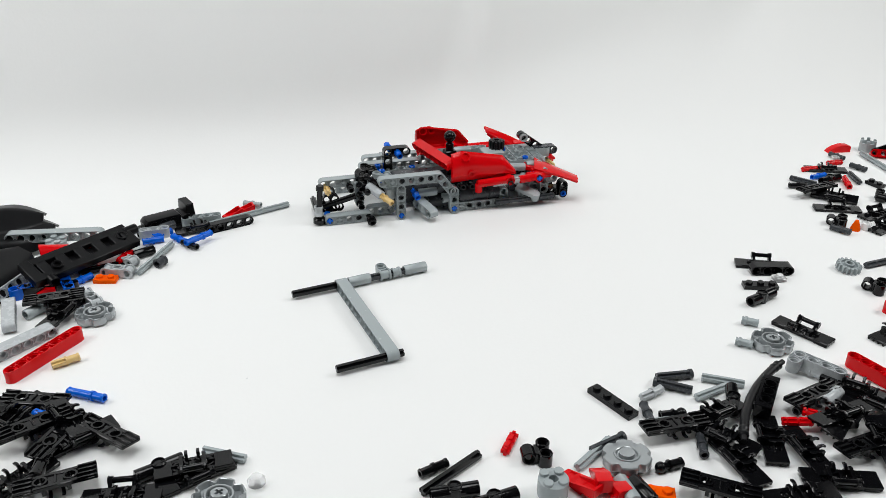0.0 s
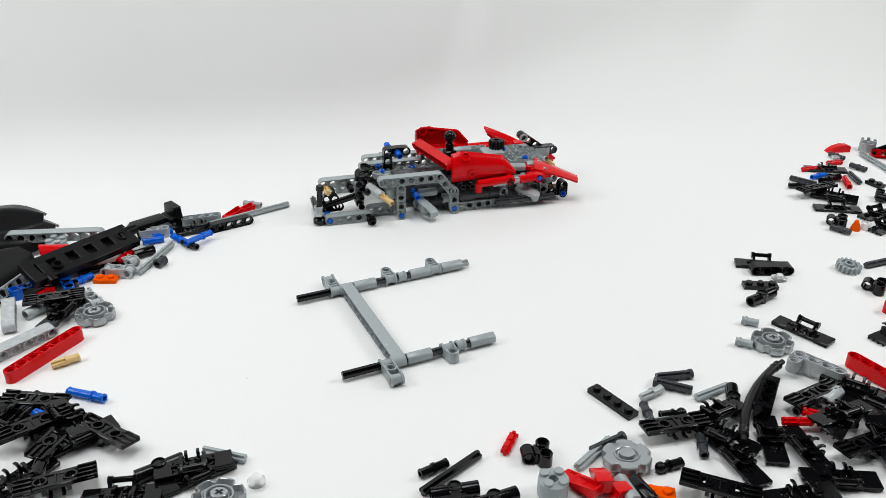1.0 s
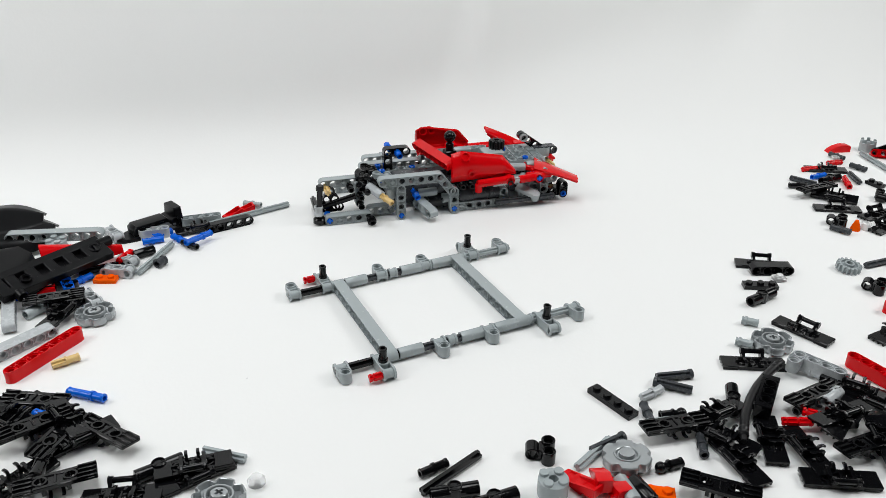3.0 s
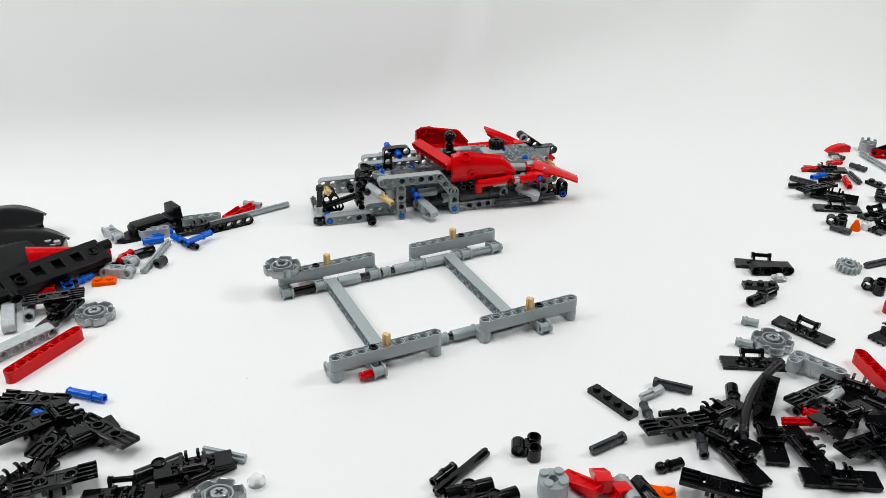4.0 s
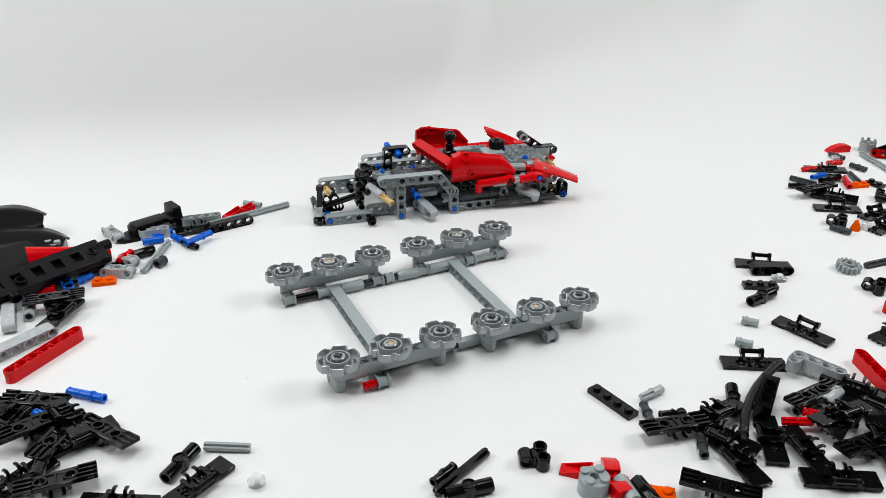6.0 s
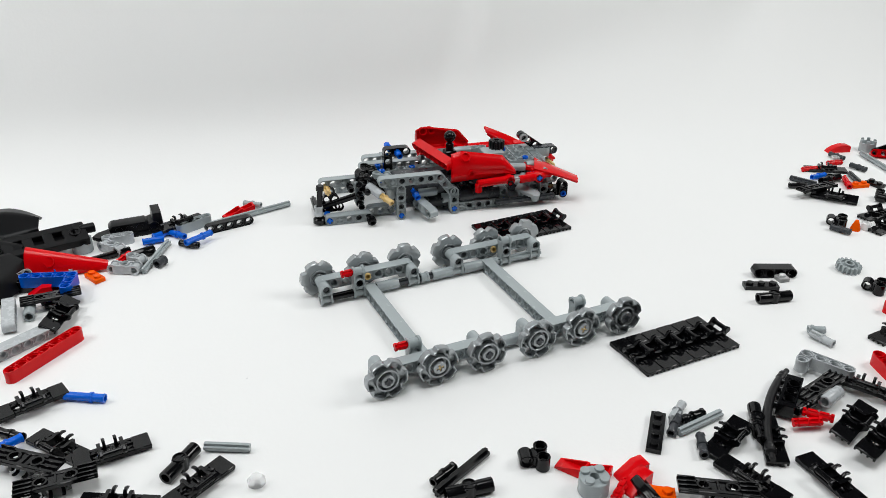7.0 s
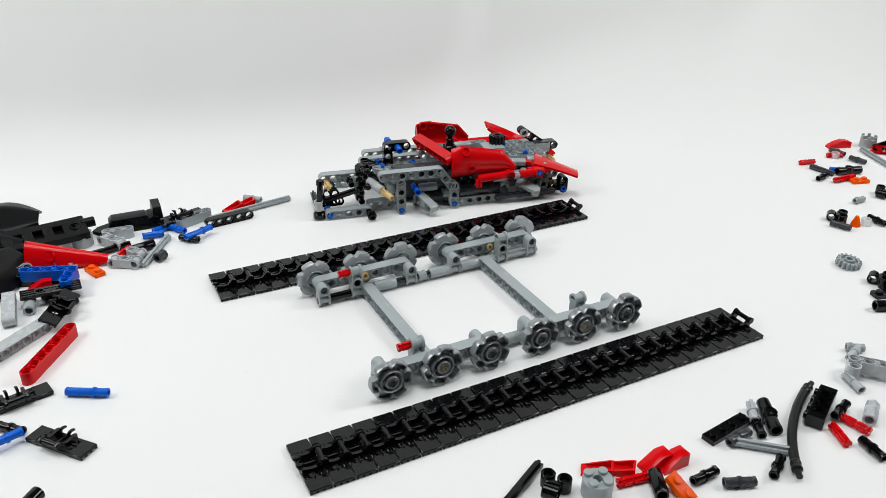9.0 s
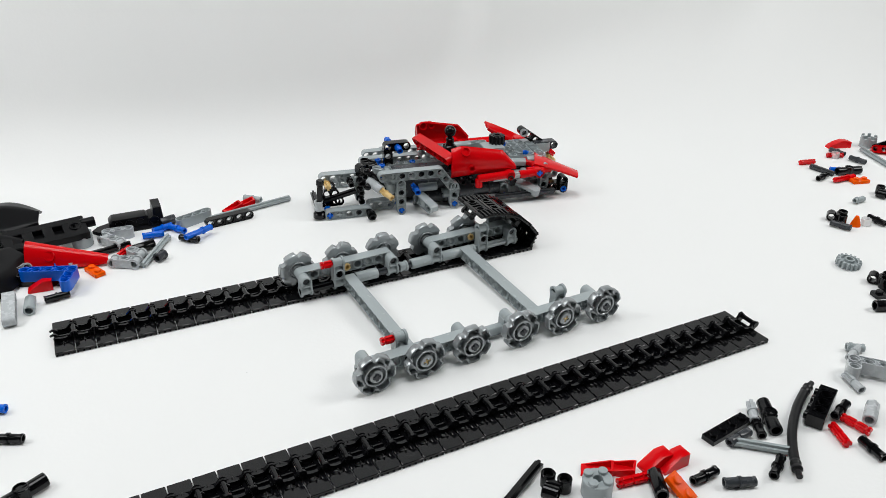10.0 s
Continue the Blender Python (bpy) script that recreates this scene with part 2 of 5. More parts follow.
def sprocket_mesh(mat="silver_grey"):
    """A six-notched drive wheel, its axis along z, with recessed face, ring and hub."""
    def go(bm):
        n = 96
        def outline(r_out, depth):
            pts = []
            for i in range(n):
                a = TAU * i / n
                d = abs(((a / (TAU / 6)) % 1.0) - 0.5) * (TAU / 6) * r_out
                w = 1.95
                r = r_out - (depth * math.sqrt(max(0.0, 1 - (d / w) ** 2)) if d < w else 0.0)
                if w <= d < w + 0.9:
                    r -= 0.35 * (1 - (d - w) / 0.9)
                pts.append((r * math.cos(a), r * math.sin(a)))
            return pts
        loft(bm, [ring(circle(2.0, n), -3.4), ring(circle(4.0, n), -3.6), ring(circle(4.2, n), -1.2), ring(circle(5.3, n), -1.2), ring(circle(5.5, n), -2.5), ring(circle(5.9, n), -2.8), ring(circle(6.4, n), -2.8), ring(circle(6.7, n), -2.1), ring(circle(9.4, n), -2.2),
                  ring(outline(11.6, 1.3), -2.6), ring(outline(12.3, 2.0), -2.5), ring(outline(12.7, 2.3), -1.9), ring(outline(12.7, 2.3), 1.9), ring(outline(12.45, 2.4), 2.5), ring(outline(12.0, 2.5), 2.7), ring(outline(11.6, 2.6), 2.5), ring(outline(11.4, 2.7), 1.9), ring(outline(11.1, 2.7), -0.9),
                  ring(circle(7.4, n), -1.1), ring(circle(7.2, n), 2.3), ring(circle(6.9, n), 2.8), ring(circle(6.2, n), 2.8), ring(circle(5.9, n), 2.4), ring(circle(5.7, n), -1.0),
                  ring(circle(4.4, n), -1.0), ring(circle(4.35, n), -1.4)])
    return made(f"sprocket_{mat}", mat, go)


def hub_mesh(mat="silver_grey"):
    """The raised hub in the middle of a drive wheel, with its cross-shaped hole."""
    def go(bm):
        n = 96
        plus = []
        for i in range(n):
            a = TAU * i / n
            r = 2.3 if max(abs(math.cos(a)), abs(math.sin(a))) > 0.92 else 1.15
            plus.append((r * math.cos(a), r * math.sin(a)))
        loft(bm, [ring(circle(4.3, n), -1.3), ring(circle(4.1, n), 3.2), ring(circle(3.7, n), 3.6), ring(plus, 3.6), ring(plus, 0.2)])
    return made(f"wheel_hub_{mat}", mat, go)


def link_mesh():
    """The middle of one tread link: 12 mm of chain along x, with the ears that hold the hinge bar."""
    def go(bm):
        for s in (-1, 1):
            lathe(bm, [(2.5, 0.2), (3.5, 0.2), (3.5, 2.9), (2.5, 2.9)], 18, pose(0, s * 6.8, 0), True)
            ear = [(-5.4, 2.2), (-5.6, 5.2), (-4.2, 5.7), (-0.4, 4.9), (2.4, 5.2), (3.8, 6.6), (5.0, 7.8), (6.8, 8.2), (8.3, 7.4), (8.6, 6.0), (7.8, 4.6), (5.8, 2.2)]
            extrude(bm, ear, -0.95, 0.95, 0.25, pose(0, s * 5.6, 0, 90, 0, 0))
            rod(bm, circle(2.3, 16), min(s * 6.3, s * 7.1), max(s * 6.3, s * 7.1), 0.3, pose(6.4, 0, 6.3) @ ROT_Y)
        block(bm, -5.6, -3.3, -10.2, 10.2, 0.4, 2.8, 0.3)
        block(bm, 3.3, 5.6, -10.2, 10.2, 0.4, 2.8, 0.3)
        block(bm, -3.6, 3.6, -3.6, 3.6, 1.0, 2.3, 0.2)
        block(bm, -3.6, 3.6, -0.6, 0.6, 0.2, 3.6, 0.2)
    return made("tread_link", "black", go)


def pad_mesh(s):
    """One flat tread pad beside the middle of a link, ribbed below, with a small tab at its inner edge."""
    def go(bm):
        block(bm, -5.75, 5.75, min(s * 10.0, s * 19), max(s * 10.0, s * 19), 1.1, 2.8, 0.3)
        for x in (-5.1, -1.7, 1.7, 5.1):
            block(bm, x - 0.55, x + 0.55, min(s * 10.2, s * 18.8), max(s * 10.2, s * 18.8), 0.0, 1.2, 0.15)
        block(bm, -0.35, 0.35, min(s * 7.2, s * 10.6), max(s * 7.2, s * 10.6), 2.2, 3.9, 0.12)
    return made(f"tread_pad_{s}", "black", go)


def hook_mesh(s):
    """One clip hook at a link's back end."""
    def go(bm):
        hook = [(-2.6, 2.0), (-2.6, 5.5), (-3.8, 6.8), (-5.8, 7.0), (-7.4, 6.2), (-7.1, 5.5), (-6.2, 5.8), (-5.0, 6.0), (-3.9, 5.5), (-3.8, 4.6), (-4.6, 3.7), (-5.6, 2.0)]
        extrude(bm, hook, -0.8, 0.8, 0.2, pose(0, s * 2.9, 0, 90, 0, 0))
    return made(f"clip_hook_{s}", "black", go)


def bar_mesh():
    return made("hinge_bar", "black", lambda bm: rod(bm, circle(1.5, 14), -6.5, 6.5, 0.2, pose(6.4, 0, 6.3) @ ROT_Y))


def plate_mesh(n, mat):
    return made(f"plate_{n}_{mat}", mat, lambda bm: block(bm, -4 * n, 4 * n, -4, 4, 0, 3.2, 0.2))


def stud_mesh(mat):
    return made(f"stud_{mat}", mat, lambda bm: rod(bm, circle(2.4, 16), 0, 1.7, 0.2))


def gear_mesh(teeth, mat, h=4.0, hub=None):
    hub = hub or h

    def go(bm):
        n, r = teeth * 6, teeth / 2.0 + 0.9
        def out(k):
            return [((r if i % 6 in (0, 1, 2) else r - 2.0) * k * math.cos(TAU * i / n), (r if i % 6 in (0, 1, 2) else r - 2.0) * k * math.sin(TAU * i / n)) for i in range(n)]
        loft(bm, [ring(circle(2.4, n), -h / 2), ring(circle(3.6, n), -h / 2), ring(circle(3.8, n), -0.6), ring(circle(r - 3.2, n), -0.6), ring(circle(r - 3.0, n), -h / 2), ring(out(0.98), -h / 2), ring(out(1), -h / 2 + 0.3), ring(out(1), h / 2 - 0.3), ring(out(0.98), h / 2),
                  ring(circle(r - 3.0, n), h / 2), ring(circle(r - 3.2, n), 0.6), ring(circle(3.8, n), 0.6), ring(circle(3.6, n), hub), ring(circle(2.4, n), hub)], False, True)
    return made(f"gear_{teeth}_{mat}_{h}_{hub}", mat, go)


def ball_pin_mesh(mat):
    def go(bm):
        pin_half(bm, 8, ROT_X)
        lathe(bm, [(2.0, 0.5)] + [(3.0 * math.cos(a), -4.6 - 3.0 * math.sin(a)) for a in [radians(q) for q in range(-50, 90, 14)]] + [(0.05, -7.6)], 18, ROT_X)
    return made(f"ball_pin_{mat}", mat, go)


def elbow_mesh(mat):
    """A two-socket angle piece with a pin hole across its middle."""
    def go(bm):
        for s in (-1, 1):
            mm = pose(0, 0, 0, 0, 90 * s, 0)
            lathe(bm, [(3.2, 0), (3.6, 3), (3.7, 12), (2.4, 12), (2.3, 5)], 16, mm)
        collar(bm, Matrix(), 8.0)
        block(bm, -3, 3, -3.4, 3.4, -3.2, 3.2, 0.6)
    return made(f"elbow_{mat}", mat, go)


def triple_mesh(mat):
    """Two parallel pin sockets beside a crosswise one."""
    def go(bm):
        collar(bm, pose(0, 4.2, 4, 0, 0, 0), 8)
        collar(bm, pose(0, -4.2, 4, 0, 0, 0), 8)
        collar(bm, pose(-8.2, 0, 4, 90, 0, 0), 8)
        block(bm, -5.0, -2.2, -4, 4, 1, 7, 0.4)
    return made(f"triple_{mat}", mat, go)


def slope_mesh(mat, n=3):
    """A wedge one stud wide, low at one end, hollow beneath."""
    def go(bm):
        w = 8.0 * n
        prof = [(-w / 2, 0), (w / 2, 0), (w / 2, 7.6), (w / 2 - 6.0, 7.6), (-w / 2, 1.4)]
        extrude(bm, prof, -3.9, 3.9, 0.25, pose(0, 0, 0, 90, 0, 0))
    return made(f"slope_{mat}_{n}", mat, go)


def low_wedge_mesh(mat):
    """A thin two-stud wedge with an open, hollow back."""
    def go(bm):
        for y in (-3.5, 3.5):
            extrude(bm, [(-8, 0), (8, 0), (8, 6.0), (6.5, 6.0), (-8, 1.2)], -0.45, 0.45, 0.15, pose(0, y, 0, 90, 0, 0))
        block(bm, -8, -5, -3.6, 3.6, 0, 1.6, 0.2)
        block(bm, 6.6, 7.9, -3.6, 3.6, 0, 5.9, 0.2)
        extrude(bm, [(-8, 0.2), (7, 0.2), (7, 2.0), (-8, 1.2)], -3.4, 3.4, 0.1, pose(0, 0, 0, 90, 0, 0))
    return made(f"low_wedge_{mat}", mat, go)


def curve_mesh(mat):
    """A curved slope, tapering to a point."""
    def go(bm):
        prof = [(-12, 0), (12, 0), (12, 6.0), (8, 7.4), (2, 7.6), (-5, 5.4), (-10, 2.6)]
        extrude(bm, prof, -3.9, 3.9, 0.4, pose(0, 0, 0, 90, 0, 0))
    return made(f"curve_{mat}", mat, go)


# ---- putting things down ----
MOVES = []


def part(name, mesh, m, parent, label=""):
    ob = new(name, mesh)
    ob.parent = parent
    ob.matrix_basis = m
    return tagged(ob, label=label)


def put(name, mesh, m, label, category, group=""):
    ob = new(name, mesh)
    ob.matrix_basis = m
    return tagged(ob, label, category, group)


def holder(name, m, label, category, group=""):
    ob = new(name)
    ob.matrix_basis = m
    return tagged(ob, label, category, group)


def shift(ob, states):
    """ob stands at each state's pose from its time on; it is lifted over to the next within a tenth of a second."""
    MOVES.append((ob, states))


def rows_of(states):
    rows = [(0.0, states[0][1])]
    for (ta, a), (tb, b) in zip(states, states[1:]):
        qa, qb = a.to_quaternion(), b.to_quaternion()
        if qa.dot(qb) < 0:
            qb.negate()
        wide = qa.rotation_difference(qb).angle > radians(80)
        lead = 0.1 if wide or (b.translation - a.translation).length < 0.002 else 1 / 30
        if tb - lead > rows[-1][0] + 0.03:
            rows.append((tb - lead, a))
        if wide:
            for k in (1, 2):
                f = k / 3
                rows.append((tb - 0.1 + 0.1 * f, Matrix.LocRotScale(a.translation.lerp(b.translation, f) + Vector((0, 0, 0.02)), qa.slerp(qb, f), None)))
        rows.append((tb, b))
    if rows[-1][0] < 9.99:
        rows.append((10.0, rows[-1][1]))
    return rows


# ---- the setting ----
def sweep():
    """The sheet of white paper: level on the table, then rising behind in a wide curve."""
    ca, sa = math.cos(radians(-25)), math.sin(radians(-25))
    nu, nv = 200, 130
    soft = lambda x: 0.06 * math.log(1 + math.exp(x / 0.06))
    verts, faces = [], []
    for i in range(nu + 1):
        u = -0.95 + 2.3 * i / nu
        bend = 0.318 + 0.16 * (u + 0.1) + 0.18 * soft(u + 0.1) - 0.15 * soft(u - 0.45)
        radius = 0.085 + 0.32 * soft(u - 0.05) - 0.32 * soft(u - 0.65)
        s0 = 0.62 + bend
        for j in range(nv + 1):
            s = 2.05 * j / nv
            if s < s0:
                v, z = -0.62 + s, 0.0
            else:
                a = min((s - s0) / radius, radians(74))
                rest = max(0.0, (s - s0) - radius * radians(74))
                v = bend + radius * math.sin(a) + rest * math.cos(radians(74))
                z = radius * (1 - math.cos(a)) + rest * math.sin(radians(74))
            rise = min(1.0, z / 0.06)
            wob = 0.004 * math.sin(7 * u + 3 * z) * rise
            for fold, deep, wide, lean in ((0.02, 0.0050, 0.018, 0.25), (0.09, -0.0040, 0.016, -0.1), (0.33, 0.006, 0.05, 0.9), (-0.30, 0.003, 0.06, -0.3)):
                wob += deep * math.exp(-(((u - lean * z - fold) / wide) ** 2)) * rise
            verts.append((ca * u - sa * (v + wob), sa * u + ca * (v + wob), z))
    for i in range(nu):
        for j in range(nv):
            k = i * (nv + 1) + j
            faces.append((k, k + nv + 1, k + nv + 2, k + 1))
    me = bpy.data.meshes.new("paper")
    me.from_pydata(verts, [], faces)
    me.polygons.foreach_set("use_smooth", [True] * len(me.polygons))
    me.materials.append(MAT["white_paper"])
    ob = tagged(new("backdrop", me), "seamless sheet of white paper curving up behind", "backdrop", kind="structure")
    mod = ob.modifiers.new("sheet", "SOLIDIFY")
    mod.thickness, mod.offset = 0.0006, -1.0


def room():
    def slab(name, mat, x0, x1, y0, y1, z0, z1, label):
        me = made(name, mat, lambda bm: block(bm, x0 * 1000, x1 * 1000, y0 * 1000, y1 * 1000, z0 * 1000, z1 * 1000, 2.0))
        return tagged(new(name, me), label, name.split("_")[0], kind="structure")
    slab("table", "table_top", -1.3, 1.9, -1.3, 1.3, -0.04, -0.002, "broad pale table top under the white paper")
    slab("floor", "floor_board", -2.5, 2.8, -2.5, 2.5, -0.80, -0.76, "plain brown board floor of the room")
    # ceiling and walls are out of view, added dim to limit bounced light
    slab("ceiling", "dim_surround", -2.5, 2.8, -2.5, 2.5, 1.80, 1.85, "unseen grey ceiling added to cut fill and darken reflections")
    slab("wall_north", "dim_surround", -2.5, 2.8, 2.5, 2.6, -0.76, 1.8, "unseen grey wall added to cut fill and darken reflections")
    slab("wall_south", "dim_surround", -2.5, 2.8, -2.6, -2.5, -0.76, 1.8, "unseen grey wall added to cut fill and darken reflections")
    slab("wall_west", "dim_surround", -2.6, -2.5, -2.5, 2.5, -0.76, 1.8, "unseen grey wall added to cut fill and darken reflections")
    slab("wall_east", "dim_surround", 2.8, 2.9, -2.5, 2.5, -0.76, 1.8, "unseen grey wall added to cut fill and darken reflections")


sweep()
room()


# ---- the undercarriage being put together ----
# seconds, place of its middle, turn; before and after it is turned over
LYING = [
    (0, -0.0152, 0.0804, -0.3),
    (0.5, -0.0107, 0.0816, -0.3),
    (1, -0.0140, 0.0729, -0.3),
    (1.5, -0.0131, 0.0803, -0.3),
    (2, -0.0120, 0.0814, -0.3),
    (2.5, -0.0167, 0.0793, 0.6),
    (2.7, -0.0171, 0.0795, 0.6),
    (3.8, -0.0162, 0.0791, 0.7),
    (4, -0.0211, 0.0838, 0.3),
    (4.5, -0.0182, 0.0807, 0.3),
    (5, -0.0173, 0.0825, 0.3),
    (5.5, -0.0226, 0.0819, 0.3),
    (5.7, -0.0224, 0.0739, 0.3),
]
STANDING = [
    (6.8, 0.0001, 0.0645, -0.1),
    (7.5, 0.0000, 0.0645, 0.0),
    (8, 0.0007, 0.0651, -0.7),
    (8.5, -0.0023, 0.0620, 0.2),
    (9, -0.0021, 0.0578, 1.9),
    (9.5, -0.0013, 0.0591, 1.9),
    (9.8, -0.0009, 0.0591, 1.6),
    (10, -0.0100, 0.0673, 3.5),
]
undercarriage = holder("undercarriage", pose(0, 0, 0), "half-built grey undercarriage frame with notched drive wheels", "vehicle frame")
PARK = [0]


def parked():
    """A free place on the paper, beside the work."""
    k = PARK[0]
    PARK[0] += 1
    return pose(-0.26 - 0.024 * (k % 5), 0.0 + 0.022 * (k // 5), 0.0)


def uc_rows():
    rows = []
    for t, x, y, a in LYING:
        if rows and t - 0.1 > rows[-1][0]:
            rows.append((t - 0.1, rows[-1][1]))
        rows.append((t, pose(x, y, 0.0042, 0, 0, a)))
    x0, y0 = LYING[-1][1:3]
    rows.append((6.0, pose(x0, y0, 0.0042, 0, 0, 0.3)))
    x1, y1, a1 = STANDING[0][1:]
    for k in range(1, 6):
        f = k / 6
        rows.append((6.0 + k / 30, pose(x0 + (x1 - x0) * f, y0 + (y1 - y0) * f, 0.0045 + 0.075 * math.sin(math.pi * f), 180 * f, 0, a1 * f)))
    rows.append((6.2, pose(x1, y1, 0.0047, 180, 0, a1)))
    for n, (t, x, y, a) in enumerate(STANDING):
        if t - 0.1 > rows[-1][0]:
            rows.append((t - 0.1, rows[-1][1]))
        tilt = 2.2 if t > 9.9 else 0.0
        rows.append((t, pose(x, y, 0.0047 + (0.0022 if t > 9.9 else 0.0), 180 + tilt, 0, a)))
    return rows


def rail_turn(side, m):
    """Rows of a rail piece's pose while the rail is turned a quarter round its axle."""
    y = side * 0.048
    out = []
    for k in range(0, 7):
        q = pose(0, y, 0) @ pose(0, 0, 0, -side * 90 * k / 6) @ pose(0, -y, 0)
        out.append((6.0 + k / 30, q @ m))
    return out


def fit_on(name, mesh, side, s, dy, dz, when, turn=Matrix(), label="", start=None, turns=True, cap=None):
    """A piece of the rail on that side (-1, 1), s studs along it, dy mm outwards and dz mm up from its axle; it comes at that time."""
    m = pose(s * 0.008, side * (0.048 + dy * 0.001), dz * 0.001) @ (pose(0, 0, 0, 0, 0, 180) if side < 0 else Matrix()) @ turn
    ob = part(name, mesh, m, undercarriage, label)
    states = []
    if when > 0:
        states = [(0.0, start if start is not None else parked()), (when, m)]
    else:
        states = [(0.0, m)]
    ob.matrix_basis = states[0][1]
    RAIL.append((ob, states, rail_turn(side, m) if turns else None))
    return ob


def uc_local(t, m):
    """A pose on the paper, told in the undercarriage's own space at that time."""
    x, y, a = [r[1:] for r in LYING if r[0] <= t][-1]
    return pose(x, y, 0.0042, 0, 0, a).inverted() @ m


def on_paper(w, when):
    """States that hold a piece still on the paper while the frame is nudged about, until it is taken."""
    times = [r[0] for r in LYING if r[0] < when - 0.1]
    return [(t, uc_local(t, w)) for t in times]


def hold_on_paper(w, when):
    """The piece fitted last lies there on the paper until it is taken."""
    ob, states, turn = RAIL[-1]
    RAIL[-1] = (ob, on_paper(w, when) + states[-1:], turn)


RAIL = []
G = 12.33
UP = pose(0, 0, 0, 0, -90, 0)
for side, late in ((1, 0.0), (-1, 1.0)):
    front = side < 0
    ev = lambda back, fore: fore if front else back
    fit_on("axle", axle_mesh(43.0, "black"), side, 2.2, 0, 0, 0, label="black cross axle")
    fit_on("axle_joiner", tube_mesh(16.0, "grey"), side, 5.6, 0, 0, ev(0, 0.1))
    fit_on("axle", axle_mesh(34.0, "dark_grey"), side, 8.4, 0, 0, ev(0, 0.2), label="dark grey cross axle")
    fit_on("cross_block", cross_mesh("grey"), side, 8.0, 0, 0, ev(0, 0.4))
    fit_on("bush", bush_mesh("grey", 6.0), side, 9.1, 0, 0, ev(0, 0.3))
    fit_on("axle_joiner", tube_mesh(17.0, "grey"), side, 10.95, 0, 0, ev(0, 0.5))
    fit_on("cross_block", cross_mesh("grey", 2), side, 2.95, 0, 0, ev(0.6, 0.7))
    fit_on("axle", axle_mesh(40.0, "grey"), side, 13.2, 0, 0, ev(0.8, 1.1))
    fit_on("cross_block", cross_mesh("grey"), side, G, 0, 0, ev(0.9, 1.2))
    fit_on("axle_joiner", tube_mesh(16.5, "grey"), side, 14.0, 0, 0, ev(1.0, 1.3))
    fit_on("notched_axle", axle_short_mesh("red"), side, 2.45, 16, 0, ev(1.4, 1.5), label="red notched axle")
    if not front:
        hold_on_paper(pose(0.0429, -0.0660, 0.0024) @ pose(0, 0, 0, 0, 0, 42), 1.4)
    fit_on("axle", axle_mesh(64.0, "grey"), side, 17.1, 0, 0, ev(1.6, 1.7))
    fit_on("bush", bush_mesh("grey", 5.0), side, 16.1, 0, 0, ev(1.9, 1.9))
    fit_on("cross_block", cross_mesh("grey"), side, 0.0, 0, 0, ev(2.1, 2.3))
    fit_on("pin", pin_mesh("black"), side, 2.95, 8, 5, ev(2.2, 2.4), UP, "black friction pin")
    fit_on("cross_block", cross_mesh("grey", 2), side, 17.2, 0, 0, ev(2.5, 2.6))
    fit_on("pin", pin_mesh("black"), side, 17.2, 8, 5, ev(2.7, 2.8), UP, "black friction pin")
    fit_on("cross_block", cross_mesh("grey"), side, G + 8, 0, 0, ev(2.9, 3.0))
    for k, (s0, when) in enumerate(((0.0, ev(3.1, 3.5)), (G, ev(3.3, 3.7)))):
        fit_on("beam", beam_mesh(9, "grey"), side, s0 + 4, 8, 8, when, label="nine-hole grey beam")
        if not front and k == 0:
            x, y, rz = -0.1610, 0.2747, -19
            hold_on_paper(pose(x, y, 0.013, 0, 0, rz) @ pose(0, 0, 0, 90, 0, 0), when)
        fit_on("axle_pin", axle_pin_mesh("tan"), side, s0 + 4, 8, 11.2, when + 0.1, pose(0, 0, 0, 0, 90, 0), "tan axle pin")
        if not front and k == 0:
            x, y, rz = -0.1639, 0.1103, 11
            hold_on_paper(pose(x, y, 0.003, 0, 0, rz), when + 0.1)
# crossbeams
for s, when in ((3.95, 0), (15.35, 1.8)):
    m = pose(s * 0.008, 0, 0, 90, 0, 90)
    ob = part("crossbeam", made("crossbeam", "grey", lambda bm: beam_cells(bm, 13, 8.0, Matrix.Translation((-48, 0, 0)))), m, undercarriage, "thirteen-hole grey beam")
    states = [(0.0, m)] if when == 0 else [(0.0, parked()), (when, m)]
    ob.matrix_basis = states[0][1]
    RAIL.append((ob, states, None))
# stop axles that carry the outer wheels, then the wheels
WHEELS = [(1, 0, 3.9, 4.0), (1, 4, 0, 4.1), (1, 8, 4.2, 4.3), (1, G, 4.4, 4.5), (1, G + 4, 0, 4.6), (1, G + 8, 4.7, 4.8),
          (-1, G + 8, 4.9, 5.0), (-1, G + 4, 0, 5.1), (-1, G, 5.2, 5.3), (-1, 8, 5.4, 5.5), (-1, 4, 0, 5.6), (-1, 0, 5.7, 5.8)]
IN_PILE = {0: (0.0903, -0.1030, 0.0046, 174), 2: (-0.1434, 0.1587, 0.0036, 0), 3: (0.2391, -0.0529, 0.0036, 0), 6: (-0.1040, -0.0470, 0.0070, 8)}
AXLE_PILE = {0: (0.1602, -0.0549, -16, 0.003), 2: (0.1529, -0.0627, 133, 0.003), 8: (0.0892, -0.0883, 6, 0.003)}


